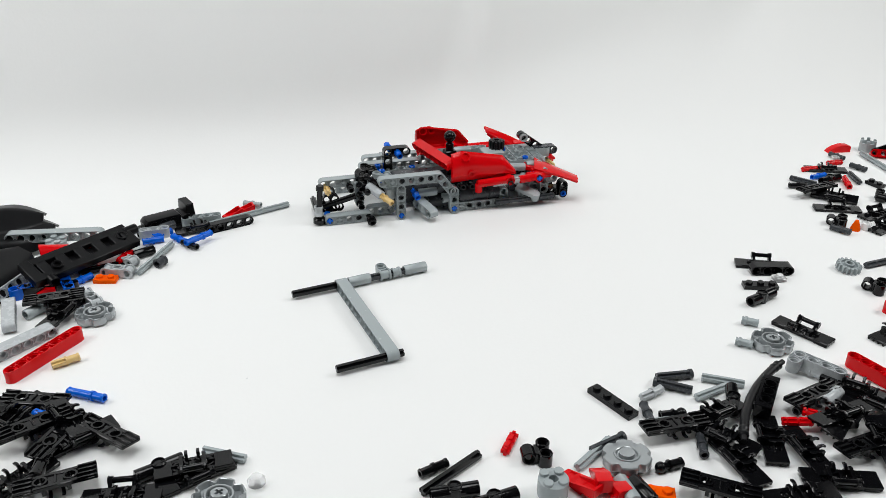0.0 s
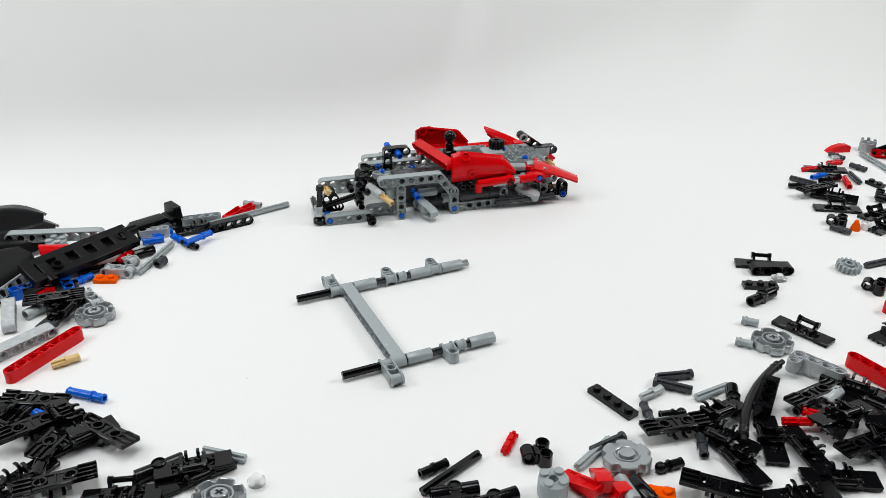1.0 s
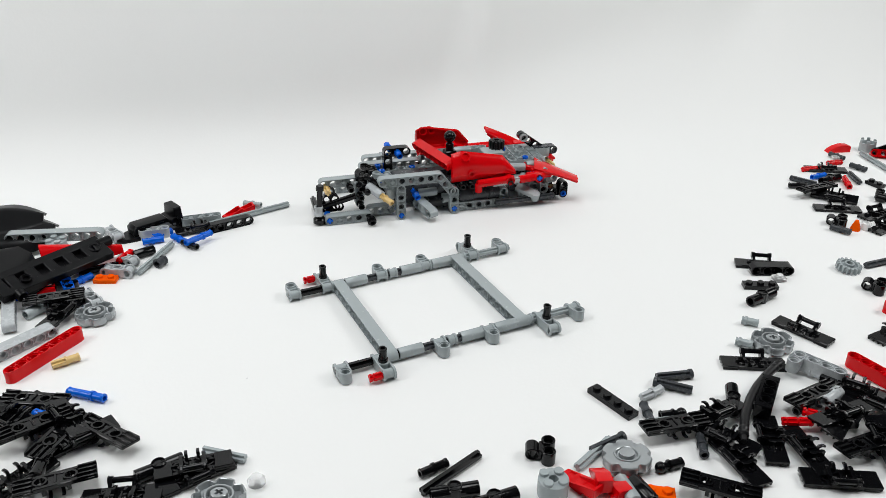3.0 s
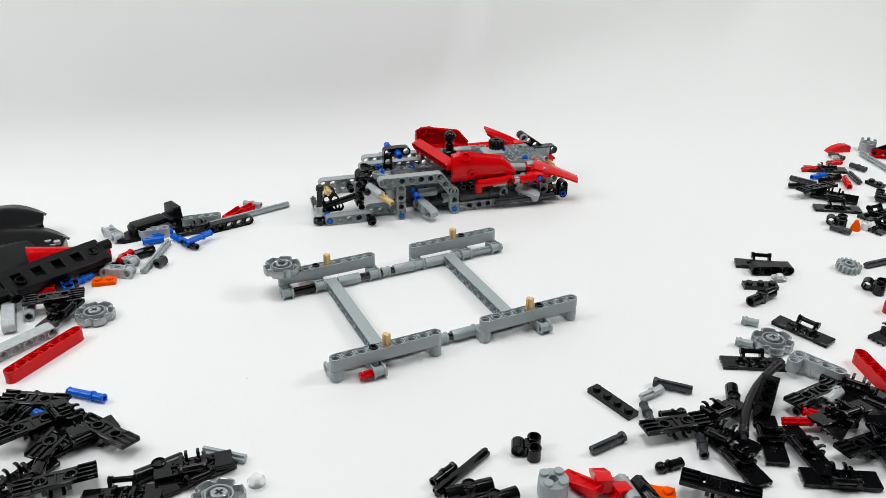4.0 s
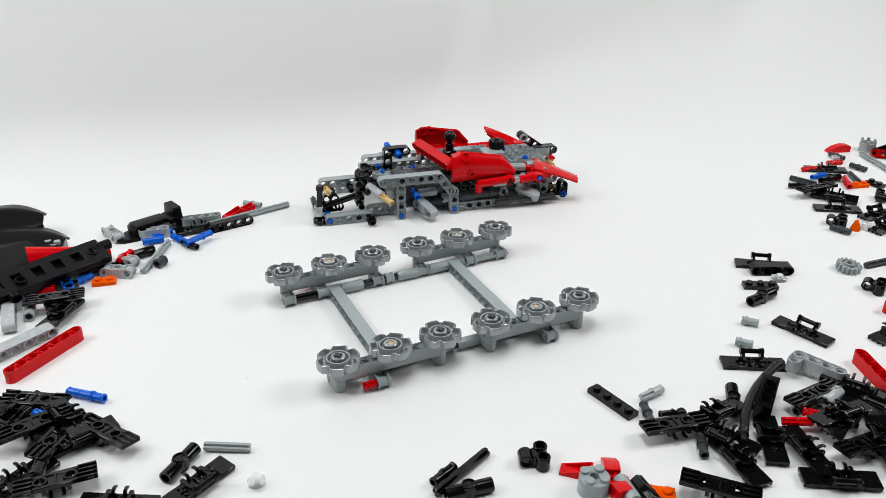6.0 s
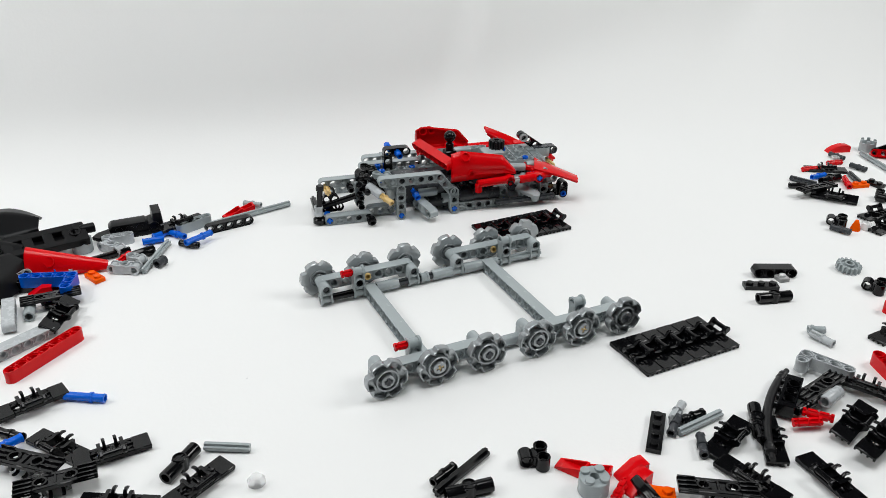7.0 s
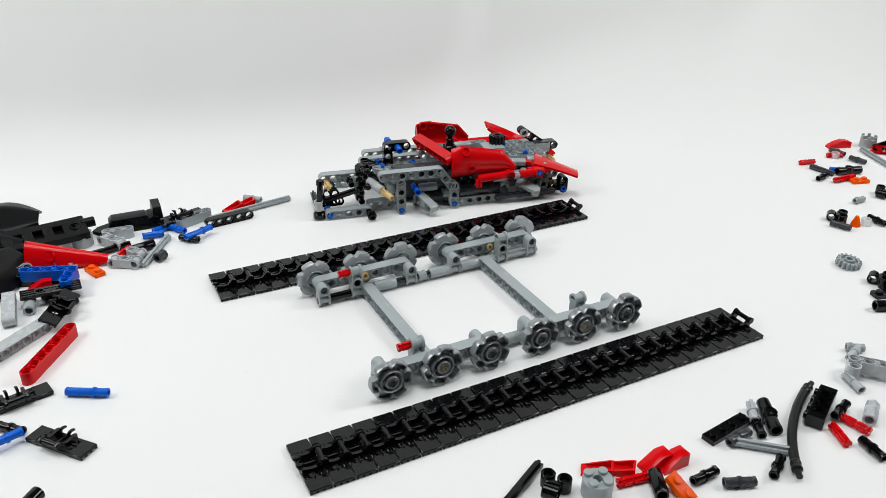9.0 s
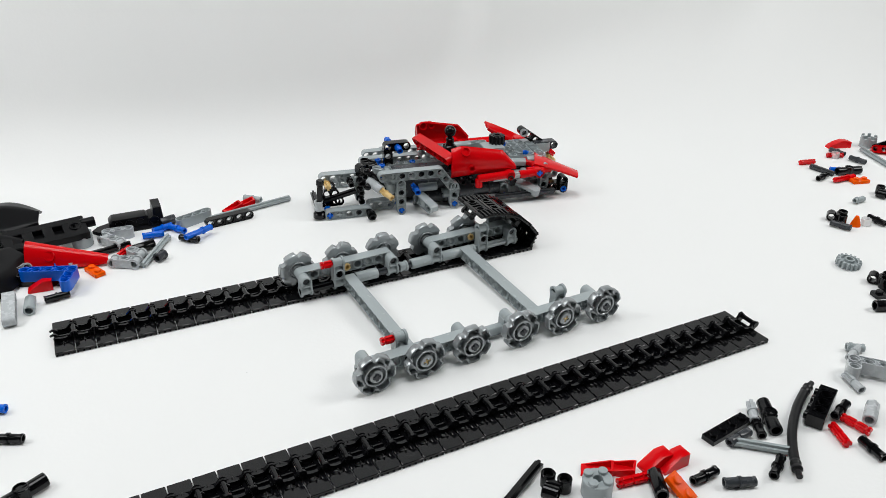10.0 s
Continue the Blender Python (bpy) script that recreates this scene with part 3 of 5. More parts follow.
for k, (side, s, ta, tw) in enumerate(WHEELS):
    if ta:
        if k in AXLE_PILE:
            x, y, rz, z = AXLE_PILE[k]
            w = pose(x, y, z, 0, 0, rz)
        else:
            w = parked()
        ob = fit_on("stop_axle", axle_mesh(22.0, "dark_grey", True), side, s, 8, 9.6, ta, pose(0, 0, 0, 0, 90, 0), "dark grey stop axle")
        RAIL[-1] = (ob, on_paper(w, ta) + RAIL[-1][1][-1:], RAIL[-1][2])
    if k in IN_PILE:
        x, y, z, tip = IN_PILE[k]
        w = pose(x, y, z, tip, 0, 20 * k)
    else:
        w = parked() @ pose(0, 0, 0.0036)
    ob = fit_on("drive_wheel", sprocket_mesh(), side, s, 8, 16, tw, pose(0, 0, 0, 0, 0, 17 * k), "silver-grey notched drive wheel")
    part("hub", hub_mesh(), Matrix(), ob)
    RAIL[-1] = (ob, on_paper(w, tw) + RAIL[-1][1][-1:], RAIL[-1][2])

for ob, states, turn in RAIL:
    if turn:
        states = states + turn
    ob.matrix_basis = states[0][1]
    shift(ob, states)


# ---- the two tread chains, link by link ----
def link(m):
    ob = put("tread_link", link_mesh(), m, "glossy black tread link with a hinge bar", "track link", "links of the tread chains")
    part("hinge_bar", bar_mesh(), Matrix(), ob)
    for s in (-1, 1):
        part("tread_pad", pad_mesh(s), Matrix(), ob)
        part("clip_hook", hook_mesh(s), Matrix(), ob)
    return ob


# seconds, right end's near corner, turn of the chain
NEAR = [(6.3, 0.2195, -0.0460, 1.2), (8.0, 0.2161, -0.0517, 1.05), (8.67, 0.2310, -0.0490, 2.0), (9.0, 0.2375, -0.0482, 2.3), (9.5, 0.2390, -0.0524, 1.9), (9.9, 0.2371, -0.0529, 2.0)]
FAR = [(6.3, 0.2175, 0.1420, 0.6), (8.0, 0.2161, 0.1415, -0.8), (8.67, 0.2300, 0.1440, 0.5), (9.0, 0.2356, 0.1455, 1.5), (9.5, 0.2319, 0.1425, 2.2)]
LINKS = 34


def strewn(x, y, rz, z=0.0, rx=0):
    """A link lying on the paper, its width along rz; rx tips it over its long side."""
    if abs(rx) > 90:
        z = max(z, 0.0098)
    return pose(x, y, z, 0, 0, rz - 90) @ pose(0, 0, 0, 0, rx, 0)


TAKEN = [0]


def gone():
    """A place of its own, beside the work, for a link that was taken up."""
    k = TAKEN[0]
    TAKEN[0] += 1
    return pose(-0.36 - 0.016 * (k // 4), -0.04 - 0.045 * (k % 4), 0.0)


IN_HEAP = {
    (0, 26): [(0, strewn(-0.1812, 0.0695, -31, 0.010, 178)), (6.4, strewn(-0.1832, 0.0730, 17, 0.003, 4)), (8.4, strewn(-0.1923, 0.0814, 14, 0)), (8.66, strewn(-0.1919, 0.0762, 16, 0))],
    (1, 25): [(0, strewn(-0.1473, 0.0249, -56, 0.009, 172)), (6.4, strewn(-0.1714, 0.0306, -54, 0)), (8.66, strewn(-0.1705, 0.0287, -48, 0))],
    (0, 24): [(0, strewn(-0.1730, 0.0391, -62, 0.010, 184)), (6.4, strewn(-0.1858, 0.0180, -41, 0.008, 180)), (8.66, strewn(-0.1862, 0.0171, -36, 0.008, 180))],
    (1, 12): [(0, strewn(-0.1913, 0.0669, 39, 0.002, 8)), (6.4, strewn(-0.1467, 0.0139, 5, 0.001))],
    (1, 20): [(0, strewn(-0.1732, -0.0030, -1, 0.009, 176))],
    (0, 19): [(0, strewn(-0.1480, -0.0245, -28, 0.0))],
    (1, 21): [(0, strewn(-0.1103, -0.0212, 11, 0.001, 6)), (5.0, strewn(-0.1107, -0.0278, 30, 0.001, 4)), (8.5, strewn(-0.1107, -0.0278, 30, 0.001, 4))],
    (1, 2): [(0, strewn(-0.1903, 0.0105, 32, 0.002, 10))],
    (0, 3): [(0, strewn(-0.1654, 0.0428, -72, 0.008, -10))],
    (1, 3): [(0, strewn(-0.1108, -0.0178, -7, 0.004)), (5.0, gone())],
    (0, 1): [(0, strewn(-0.1815, 0.0425, 15, 0.013, 182))],
    (1, 4): [(0, strewn(-0.1454, -0.0213, 163, 0.001)), (5.0, gone())],
    (1, 0): [(0, strewn(0.1276, -0.0951, -11, 0.009, 176))],
    (0, 6): [(0, strewn(0.1535, -0.0968, 3, 0.006, -6)), (6.5, strewn(0.1501, -0.1107, 23, 0.001, 4))],
    (1, 6): [(0, strewn(0.1430, -0.1270, -96, 0.001, 0)), (6.5, strewn(0.1390, -0.1404, -77, 0.001, 0))],
    (0, 7): [(0, strewn(0.1702, -0.1215, -124, 0.001, 4))],
    (1, 7): [(0, strewn(0.2157, -0.1068, 4, 0.01, 172)), (6.5, strewn(0.3180, -0.1580, 34, 0.001, 0))],
    (0, 8): [(0, strewn(0.1798, -0.1368, -105, 0.002, 0)), (6.5, strewn(0.1751, -0.1570, -93, 0.001, 0))],
    (1, 8): [(0, strewn(0.1792, -0.1584, -30, 0.001, 3)), (6.5, strewn(0.3740, -0.1740, 62, 0.001, 0))],
    (0, 5): [(0, strewn(0.1494, -0.1612, -14, 0.004, 12)), (3.0, strewn(0.2132, -0.0638, 151, 0))],
    (1, 5): [(0, strewn(0.2086, -0.1492, -3, 0.01, 176)), (6.5, strewn(0.3600, -0.1700, 55, 0.001, 0))],
    (0, 9): [(0, strewn(0.2455, -0.1101, -62, 0.004, -10)), (6.5, strewn(0.3320, -0.1620, 41, 0.001, 0))],
    (1, 9): [(0, strewn(0.2141, -0.1274, 25, 0.005, 14)), (6.5, strewn(0.3460, -0.1660, 48, 0.001, 0))],
    (0, 4): [(0, strewn(0.1166, -0.1417, -47, 0.009, 178))],
    (1, 1): [(0, strewn(0.2688, -0.0498, 106, 0))],
    (0, 0): [(0, strewn(0.3115, 0.0302, 145, 0))],
    (1, 10): [(0, strewn(0.2142, -0.1270, -2, 0.007, -8)), (6.5, strewn(0.2900, -0.1500, 20, 0.001, 0))],
    (0, 10): [(0, strewn(0.1465, -0.1114, -70, 0.004, 6)), (6.5, strewn(0.1147, -0.1419, -33, 0.003, 174))],
    (0, 11): [(0, strewn(0.2454, -0.1253, -68, 0.003, 6)), (6.5, strewn(0.3040, -0.1540, 27, 0.001, 0))],
    (0, 14): [(0, strewn(0.4457, 0.0800, 146, 0)), (6.5, gone())],
    (1, 16): [(0, strewn(0.4538, 0.1112, -2, 0.009, 174)), (7.9, strewn(0.4667, 0.0974, -47, 0.009, 174))],
    (1, 15): [(0, strewn(0.4613, 0.0973, -54, 0.002, 14))],
    (0, 13): [(0, strewn(0.5097, 0.1507, -33, 0.0))],
    (0, 16): [(0, strewn(0.4683, 0.0566, 178, 0))],
    (1, 13): [(0, strewn(0.4545, 0.0376, -170, 0))],
    (1, 11): [(0, strewn(0.3213, -0.0758, 5, 0))],
    (0, 33): [(0, strewn(-0.1661, 0.1809, -5, 0.012, 178)), (6.4, strewn(-0.1683, 0.1869, 2, 0.008, 176)), (9.1, gone())],
    (1, 29): [(0, strewn(-0.1637, 0.1668, 54, 0.003)), (6.4, strewn(-0.1646, 0.1623, 64, 0.006, 28)), (9.2, gone())],
    (1, 30): [(0, strewn(-0.0564, 0.2646, 2, 0.001)), (6.4, strewn(-0.0690, 0.2740, 20, 0.004)), (9.1, gone())],
    (0, 12): [(0, strewn(-0.1910, 0.0567, -52, 0.006, 12)), (6.4, gone())],
    (1, 14): [(0, strewn(-0.1699, 0.0309, 50, 0.011, 186)), (6.4, gone())],
    (0, 17): [(0, strewn(-0.1604, 0.0316, 18, 0.002, 6)), (6.4, gone())],
    (0, 18): [(0, strewn(0.3880, -0.1780, 69, 0.001, 0)), (6.5, strewn(0.2241, -0.1038, 12, 0.007, 172)), (7.8, gone())],
    (1, 18): [(0, strewn(0.4020, -0.1820, 76, 0.001, 0)), (6.5, strewn(0.2517, -0.1121, -63, 0.003, -6)), (7.8, gone())],
    (0, 20): [(0, strewn(0.4160, -0.1860, 83, 0.001, 0)), (6.5, strewn(0.2203, -0.1306, 19, 0.003, 10)), (7.3, strewn(0.2187, -0.1416, 32, 0.003, 8)), (7.8, gone())],
    (1, 22): [(0, strewn(0.2199, -0.1509, -123, 0.006, 8)), (6.5, strewn(0.2182, -0.1489, 15, 0.006, 8)), (7.3, gone())],
    (0, 21): [(0, strewn(0.3460, -0.1740, 62, 0.001, 0)), (6.5, gone())],
    (1, 23): [(0, strewn(0.4300, -0.1900, 90, 0.001, 0)), (7.8, gone())],
}


def came(i):
    return 7.0 + 0.1 * (i - 5) + (0.1 if i > 10 else 0.0)


def chain(rows, row_no):
    for i in range(LINKS):
        t0 = came(i)
        w = IN_HEAP.get((row_no, i))
        if w is None:
            k = row_no * LINKS + i
            w = pose(-0.40 - 0.016 * (k // 4), 0.02 + 0.045 * (k % 4), 0.0)
        states = list(w) if isinstance(w, list) else [(0.0, w)]
        for n, (t, x, y, a) in enumerate(rows):
            tn = rows[n + 1][0] if n + 1 < len(rows) else 99
            if tn <= t0:
                continue
            sag = 0.9 * math.sin(0.21 * i + row_no)
            m = pose(x, y, 0, 0, 0, a) @ pose(-0.006 - 0.01207 * i, 0.019 + 0.0004 * sag, 0, 0, 0, 0.25 * math.cos(0.21 * i + row_no))
            states.append((max(t, t0), m))
        if row_no == 1:
            states.append((9.9, wrapped(i)))
        ob = link(states[0][1])
        shift(ob, states)


def wrapped(i):
    """The far chain laid under the wheels, its end led up round the last one and back over the top."""
    base = pose(0.1660, 0.1172, 0, 0, 0, 0.5)
    if i >= 6:
        return base @ pose(-0.006 - 0.012 * (i - 6), 0.019, 0, 0, 0, 0)
    path = [(0.0025, 0.0075, -65), (0.0013, 0.0178, -128), (-0.0069, 0.0266, -138), (-0.0167, 0.0333, -155), (-0.0281, 0.0366, -172), (-0.0400, 0.0377, -178)]
    x, z, turn = path[5 - i]
    return base @ pose(x, 0.019, z, 0, turn, 0)


chain(NEAR, 0)
chain(FAR, 1)


# ---- the finished front half of the model ----
model = holder("model_chassis", pose(0.0423, 0.2337, 0, 0, 0, -9.5), "half-built toy crawler chassis in grey, red and black", "toy vehicle")
ALONG = pose(0, 0, 0, 90, 0, 0)                                   # beam along x, holes along y
STAND = pose(0, 0, 0, 0, -90, 0) @ pose(0, 0, 0, 90, 0, 0)        # beam upright, holes along y
ACROSS = pose(0, 0, 0, 0, 0, 90)                                  # beam along y, holes upright
ACROSS_X = pose(0, 0, 0, 0, 0, 90) @ pose(0, 0, 0, 90, 0, 0)      # beam along y, holes along x
PIN_Y = pose(0, 0, 0, 0, 0, 90)


def at(name, mesh, x, y, z, turn=Matrix(), label=""):
    return part(name, mesh, pose(x / 1000, y / 1000, z / 1000) @ turn, model, label)


def mould(key, mat, build):
    return made(key, mat, build)


# lower side frames, near and far
for y in (0, 64):
    at("beam", beam_mesh(5, "grey"), 16 if y == 0 else 30, y, 4.2, ALONG)
    at("beam", beam_mesh(5, "grey"), 127.5, y, 4.4, ALONG)
    at("beam", beam_mesh(4, "grey"), 59, y - 4 if y == 0 else y + 4, 15.6, STAND)
    at("beam", beam_mesh(2, "grey"), 149.5, y, 9.8, STAND)
    at("bent_beam", bent_mesh(7, 3, -53.1, "grey"), 44, y - 4 if y == 0 else y + 4, 34.2 if y == 0 else 26.5, ALONG)
    at("beam", beam_mesh(3, "grey"), 104.5, y - 4 if y == 0 else y + 4, 12.6, STAND)
    at("beam", beam_mesh(3, "grey"), 44, y + 8 if y == 0 else y - 8, 5.2, ALONG)
at("axle_pin", axle_pin_mesh("blue"), 0, 4, 4.2, PIN_Y, "blue axle pin")
at("axle_pin", axle_pin_mesh("blue"), 59, 0.5, 3.8, PIN_Y, "blue axle pin")
at("axle_pin", axle_pin_mesh("blue"), 104.5, 0.5, 5.0, PIN_Y, "blue axle pin")
at("axle_pin", axle_pin_mesh("blue"), 72, -3, 20, PIN_Y @ pose(0, 0, 0, 0, 0, 180), "blue axle pin")
at("axle_pin", axle_pin_mesh("blue"), 149.5, 4, 6, PIN_Y, "blue axle pin")
at("pin", pin_mesh("black"), 33, -8, 4.2, PIN_Y, "black friction pin")
at("bush", bush_mesh("black", 4.0), 33, -11, 4.2, PIN_Y, "black half bush")
for x, y, z in ((8, 0, 4.2), (52, -4, 34.2), (16, 20, 28), (112, 0, 4.4)):
    at("axle", axle_mesh(7.0, "grey"), x, y, z, PIN_Y)
for x, y, z in ((59, -4, 19.6), (59, -4, 11.6), (24, 0, 4.2), (104.5, -4, 20.6), (127.5, 0, 4.4), (135.5, 0, 4.4), (143.5, 0, 4.4), (60, -4, 34.2), (76, -4, 34.2), (84, -4, 34.2)):
    at("pin", pin_mesh("dark_grey", 3.6, 3.6), x, y + 1.0, z, PIN_Y, "dark pin end deep in a hole")
# mid cross members and gearbox
at("beam", beam_mesh(9, "grey"), 52, 32, 22, ACROSS)
at("beam", beam_mesh(9, "grey"), 100, 32, 12, ACROSS_X)
at("beam", beam_mesh(7, "grey"), 62, 50, 27, ALONG)
at("beam", beam_mesh(7, "dark_grey"), 84, 24, 26, ALONG, "dark grey beam")
at("motor_tube", mould("motor_tube", "dark_grey", lambda bm: lathe(bm, [(4.0, -18), (7.0, -17.5), (7.0, -6), (6.2, -5.5), (6.2, 8), (7.0, 8.5), (7.0, 17.5), (4.0, 18)], 24, ROT_X)), 90, 8, 20, label="dark grey ribbed tube")
at("motor_tube", CACHE["motor_tube"], 90, 8, 8, label="dark grey ribbed tube")
at("motor_tube", CACHE["motor_tube"], 90, 30, 14, label="dark grey ribbed tube")
at("motor_tube", CACHE["motor_tube"], 128, 3, 13, label="dark grey ribbed tube")
for x in (112, 120, 136):
    at("pin", pin_mesh("black"), x, 1, 23, PIN_Y, "black friction pin")
at("axle_joiner", tube_mesh(16.0, "grey"), 83, 1, 19, Matrix())
at("gear_case", mould("gear_case", "dark_grey", lambda bm: (block(bm, -18, 18, -22, 22, -9, 9, 1.0), block(bm, -14, 14, -18, 18, 8, 12, 0.8), block(bm, -20, -16, -10, 10, -7, 5, 0.6))), 128, 32, 16, label="dark grey gear case between the side frames")
at("gear_case", CACHE["gear_case"], 75, 36, 14, label="dark grey gear case between the side frames")
at("gear_case", CACHE["gear_case"], 178, 32, 16, label="dark grey gear case between the side frames")
at("lift_arm", beam_mesh(3, "grey", 8.0, (1,)), 79, -9.5, 9.5, pose(0, 0, 0, 0, 0, -64) @ pose(0, 0, 0, 0, 16, 0) @ ALONG, "short grey three-hole lever")
# left end
at("beam", beam_mesh(5, "grey"), 15, 20, 28, ALONG)
for y in (16,):
    at("triangle_beam", mould("triangle_beam", "black", lambda bm: (beam_cells(bm, 3, 4.0, pose(0, 0, 0, 0, 0, 68)), beam_cells(bm, 3, 3.9, pose(13, 0, 0, 0, 0, 118)), beam_cells(bm, 2, 3.8, pose(2, 0, 0, 0, 0, 0)))), -2, y, 8, ALONG, "black triangular thin beam")
    at("pillar", mould("pillar", "black", lambda bm: (rod(bm, circle(2.4, 16), 3, 31, 0.4), lathe(bm, [(3, 0), (5, 0.5), (5, 4), (4.2, 5), (3, 5)], 18), rod(bm, circle(3.2, 18), 28.5, 33, 0.5))), -8, y - 14, 1, pose(0, 0, 0, 0, 4, 0), "black upright pillar")
    at("bush", bush_mesh("pale_grey", 8.0), -8, y - 14, 12, pose(0, 0, 0, 0, 90, 0), "pale grey bush")
    at("axle_pin", axle_pin_mesh("tan"), 1, y - 3, 25, PIN_Y, "tan axle pin")
at("axle", axle_mesh(40.0, "black"), -8, 20, 7, PIN_Y, "black cross axle")
at("axle", axle_mesh(30.0, "black"), 10, 12, 14, pose(0, 0, 0, 0, -14, 0), "black cross axle")
for x, z in ((20, 26), (28, 26), (28, 18), (28, 10)):
    at("pin", pin_mesh("black"), x, 12, z, PIN_Y, "black friction pin")
at("beam", beam_mesh(3, "grey"), 28, 17, 18, STAND)
at("beam", beam_mesh(3, "grey"), 36, 40, 18, STAND)
at("cross_block", cross_mesh("black"), 30, 16, 27, pose(0, 0, 0, 90, 0, 20), "black cross block")
at("cross_block", cross_mesh("black"), 40, 24, 33, pose(0, 0, 0, 0, 0, 30), "black cross block")
at("ball_pin", ball_pin_mesh("black"), 36, 4, 34, pose(0, 0, 0, 0, 40, 20), "black ball pin")
at("ball_pin", ball_pin_mesh("black"), 44, 8, 25, pose(0, 0, 0, 0, 50, -60), "black ball pin")
at("ball_pin", ball_pin_mesh("black"), 32, 2, 26, PIN_Y, "black ball pin")
at("axle_joiner", tube_mesh(16.0, "pale_grey"), 38, -4, 27, pose(0, 0, 0, 0, 15, -58), "pale grey fluted axle joiner")
at("axle_pin", axle_pin_mesh("tan"), 44.2, -14, 23.9, pose(0, 0, 0, 0, 15, -58), "tan axle pin")
at("beam", beam_mesh(7, "grey"), 84, 33, 26, Matrix())
at("pin", pin_mesh("blue"), 50, 44, 22.5, UP, "blue pin")
at("pin", pin_mesh("blue"), 48, 16, 28.6, UP, "blue pin")
at("cross_block", cross_mesh("grey"), 50, 10, 32, pose(0, 0, 0, 0, 0, 60))
at("pin", pin_mesh("blue"), 78, 33, 22.8, UP, "blue pin")
# black L-shaped brackets with blue pins
for y in (36,):
    at("bracket", mould("bracket", "black", lambda bm: (beam_cells(bm, 3, 7.6, pose(0, 0, 0, 0, 0, 90)), beam_cells(bm, 3, 7.5, pose(0, 16, 0, 0, 0, 0)))), 57, y, 28.5, ALONG, "black L-shaped beam")
at("axle_pin", axle_pin_mesh("blue", 8, 12), 65, 30, 44.5, PIN_Y @ pose(0, 0, 0, 0, 0, 180), "blue axle pin")
at("axle_pin", axle_pin_mesh("blue"), 60, 44, 45, PIN_Y, "blue axle pin")
# upper deck
at("beam", beam_mesh(9, "grey"), 150, 14, 27.5, ALONG)
at("beam", beam_mesh(11, "grey"), 150, 52, 29, ALONG)
for x in (118, 142, 190):
    at("beam", beam_mesh(5, "grey"), x, 32, 28.6, ACROSS)
for x in (172,):
    at("deck_frame", mould("deck_frame", "grey", lambda bm: (beam_cells(bm, 5, 7.8, pose(-8, -16, 0, 0, 0, 90)), beam_cells(bm, 5, 7.7, pose(8, -16, 0, 0, 0, 90)), beam_cells(bm, 3, 7.6, pose(-8, -16, 0)), beam_cells(bm, 3, 7.5, pose(-8, 16, 0)))), x, 34, 30.0)
at("axle_joiner", tube_mesh(14.0, "grey"), 181, 11, 30, pose(0, 0, 0, 0, 4, 0))
at("axle_joiner", tube_mesh(14.0, "grey"), 165, 9, 30, pose(0, 0, 0, 0, 4, 0))
at("beam", beam_mesh(4, "grey"), 172, 34, 30.4, ACROSS)
at("beam", beam_mesh(7, "grey"), 168, 22, 27, Matrix())
at("beam", beam_mesh(7, "grey"), 168, 46, 27, Matrix())
at("gear_block", mould("gear_block", "grey", lambda bm: (block(bm, -9, 9, -8, 8, -7, 7, 0.5), collar(bm, pose(0, -8.5, 0, 90, 0, 0), 4.0, 3.6))), 147, 24, 35, label="grey block under the bevel gear")
at("beam", beam_mesh(7, "grey"), 122, 48, 33, Matrix())
at("beam", beam_mesh(3, "dark_grey"), 203, 42, 31, ALONG, "dark grey beam")
at("beam", beam_mesh(3, "grey"), 196, 40, 30, Matrix())
at("axle_joiner", tube_mesh(16.0, "grey"), 124, 40, 38, Matrix())
at("pin", pin_mesh("blue"), 176, 18, 27.6, UP, "blue pin")
at("pin", pin_mesh("blue"), 164, 44, 27.6, UP, "blue pin")
at("cross_block", cross_mesh("grey", 2), 156, 30, 33, pose(0, 0, 0, 0, 0, 90))
at("gear", gear_mesh(12, "soft_black", 8.0, 4.4), 152.5, 28, 45, label="black twelve-tooth bevel gear")
post = at("ball_post", mould("ball_post", "black", lambda bm: (block(bm, -5, 5, -5, 5, -24, -12, 0.8), rod(bm, circle(3.4, 18), -13, -6, 0.4), rod(bm, circle(2.2, 18), -6.5, -3.5, 0.2))), 110.7, 30, 55.5, label="black post with a ball on top")
part("ball", mould("post_ball", "black", lambda bm: lathe(bm, [(0.1, -5.0)] + [(5.0 * math.cos(radians(q)), 5.0 * math.sin(radians(q))) for q in range(-80, 90, 10)] + [(0.1, 5.0)], 28)), Matrix(), post)
# red body panels
def cheek(u, v):
    """Side fairing: bulging out, curled under at the bottom, its top edge falling, cut off at a slant towards the back."""
    x = 56 * u
    top = 22.5 + 2.0 * min(1.0, u / 0.16)
    if u > 0.16:
        top -= 7.0 * (min(u, 0.8) - 0.16) / 0.64
    if u > 0.8:
        top -= 12.5 * (u - 0.8) / 0.2
    low = -2.5 + 2.5 * u
    a = radians(-58 + 122 * v)
    lift = (math.sin(a) + 0.848) / (math.sin(radians(64)) + 0.848)
    y = -12.5 * (math.cos(a) - 0.40) * (1 - 0.35 * u)
    crease = 1.1 * max(0.0, 1 - abs(lift - 0.30 + 0.10 * u) / 0.10)
    return (x, y - crease, low + (top - low) * lift)


def end_plate(bm, f, u, thick, m=Matrix()):
    """Closes a moulded panel's end with a flat web."""
    pts = [Vector(f(u, j / 16)) for j in range(17)]
    k = thick if u < 0.5 else -thick
    loft(bm, [[m @ p for p in pts], [m @ (p + Vector((k, 0, 0))) for p in pts]])


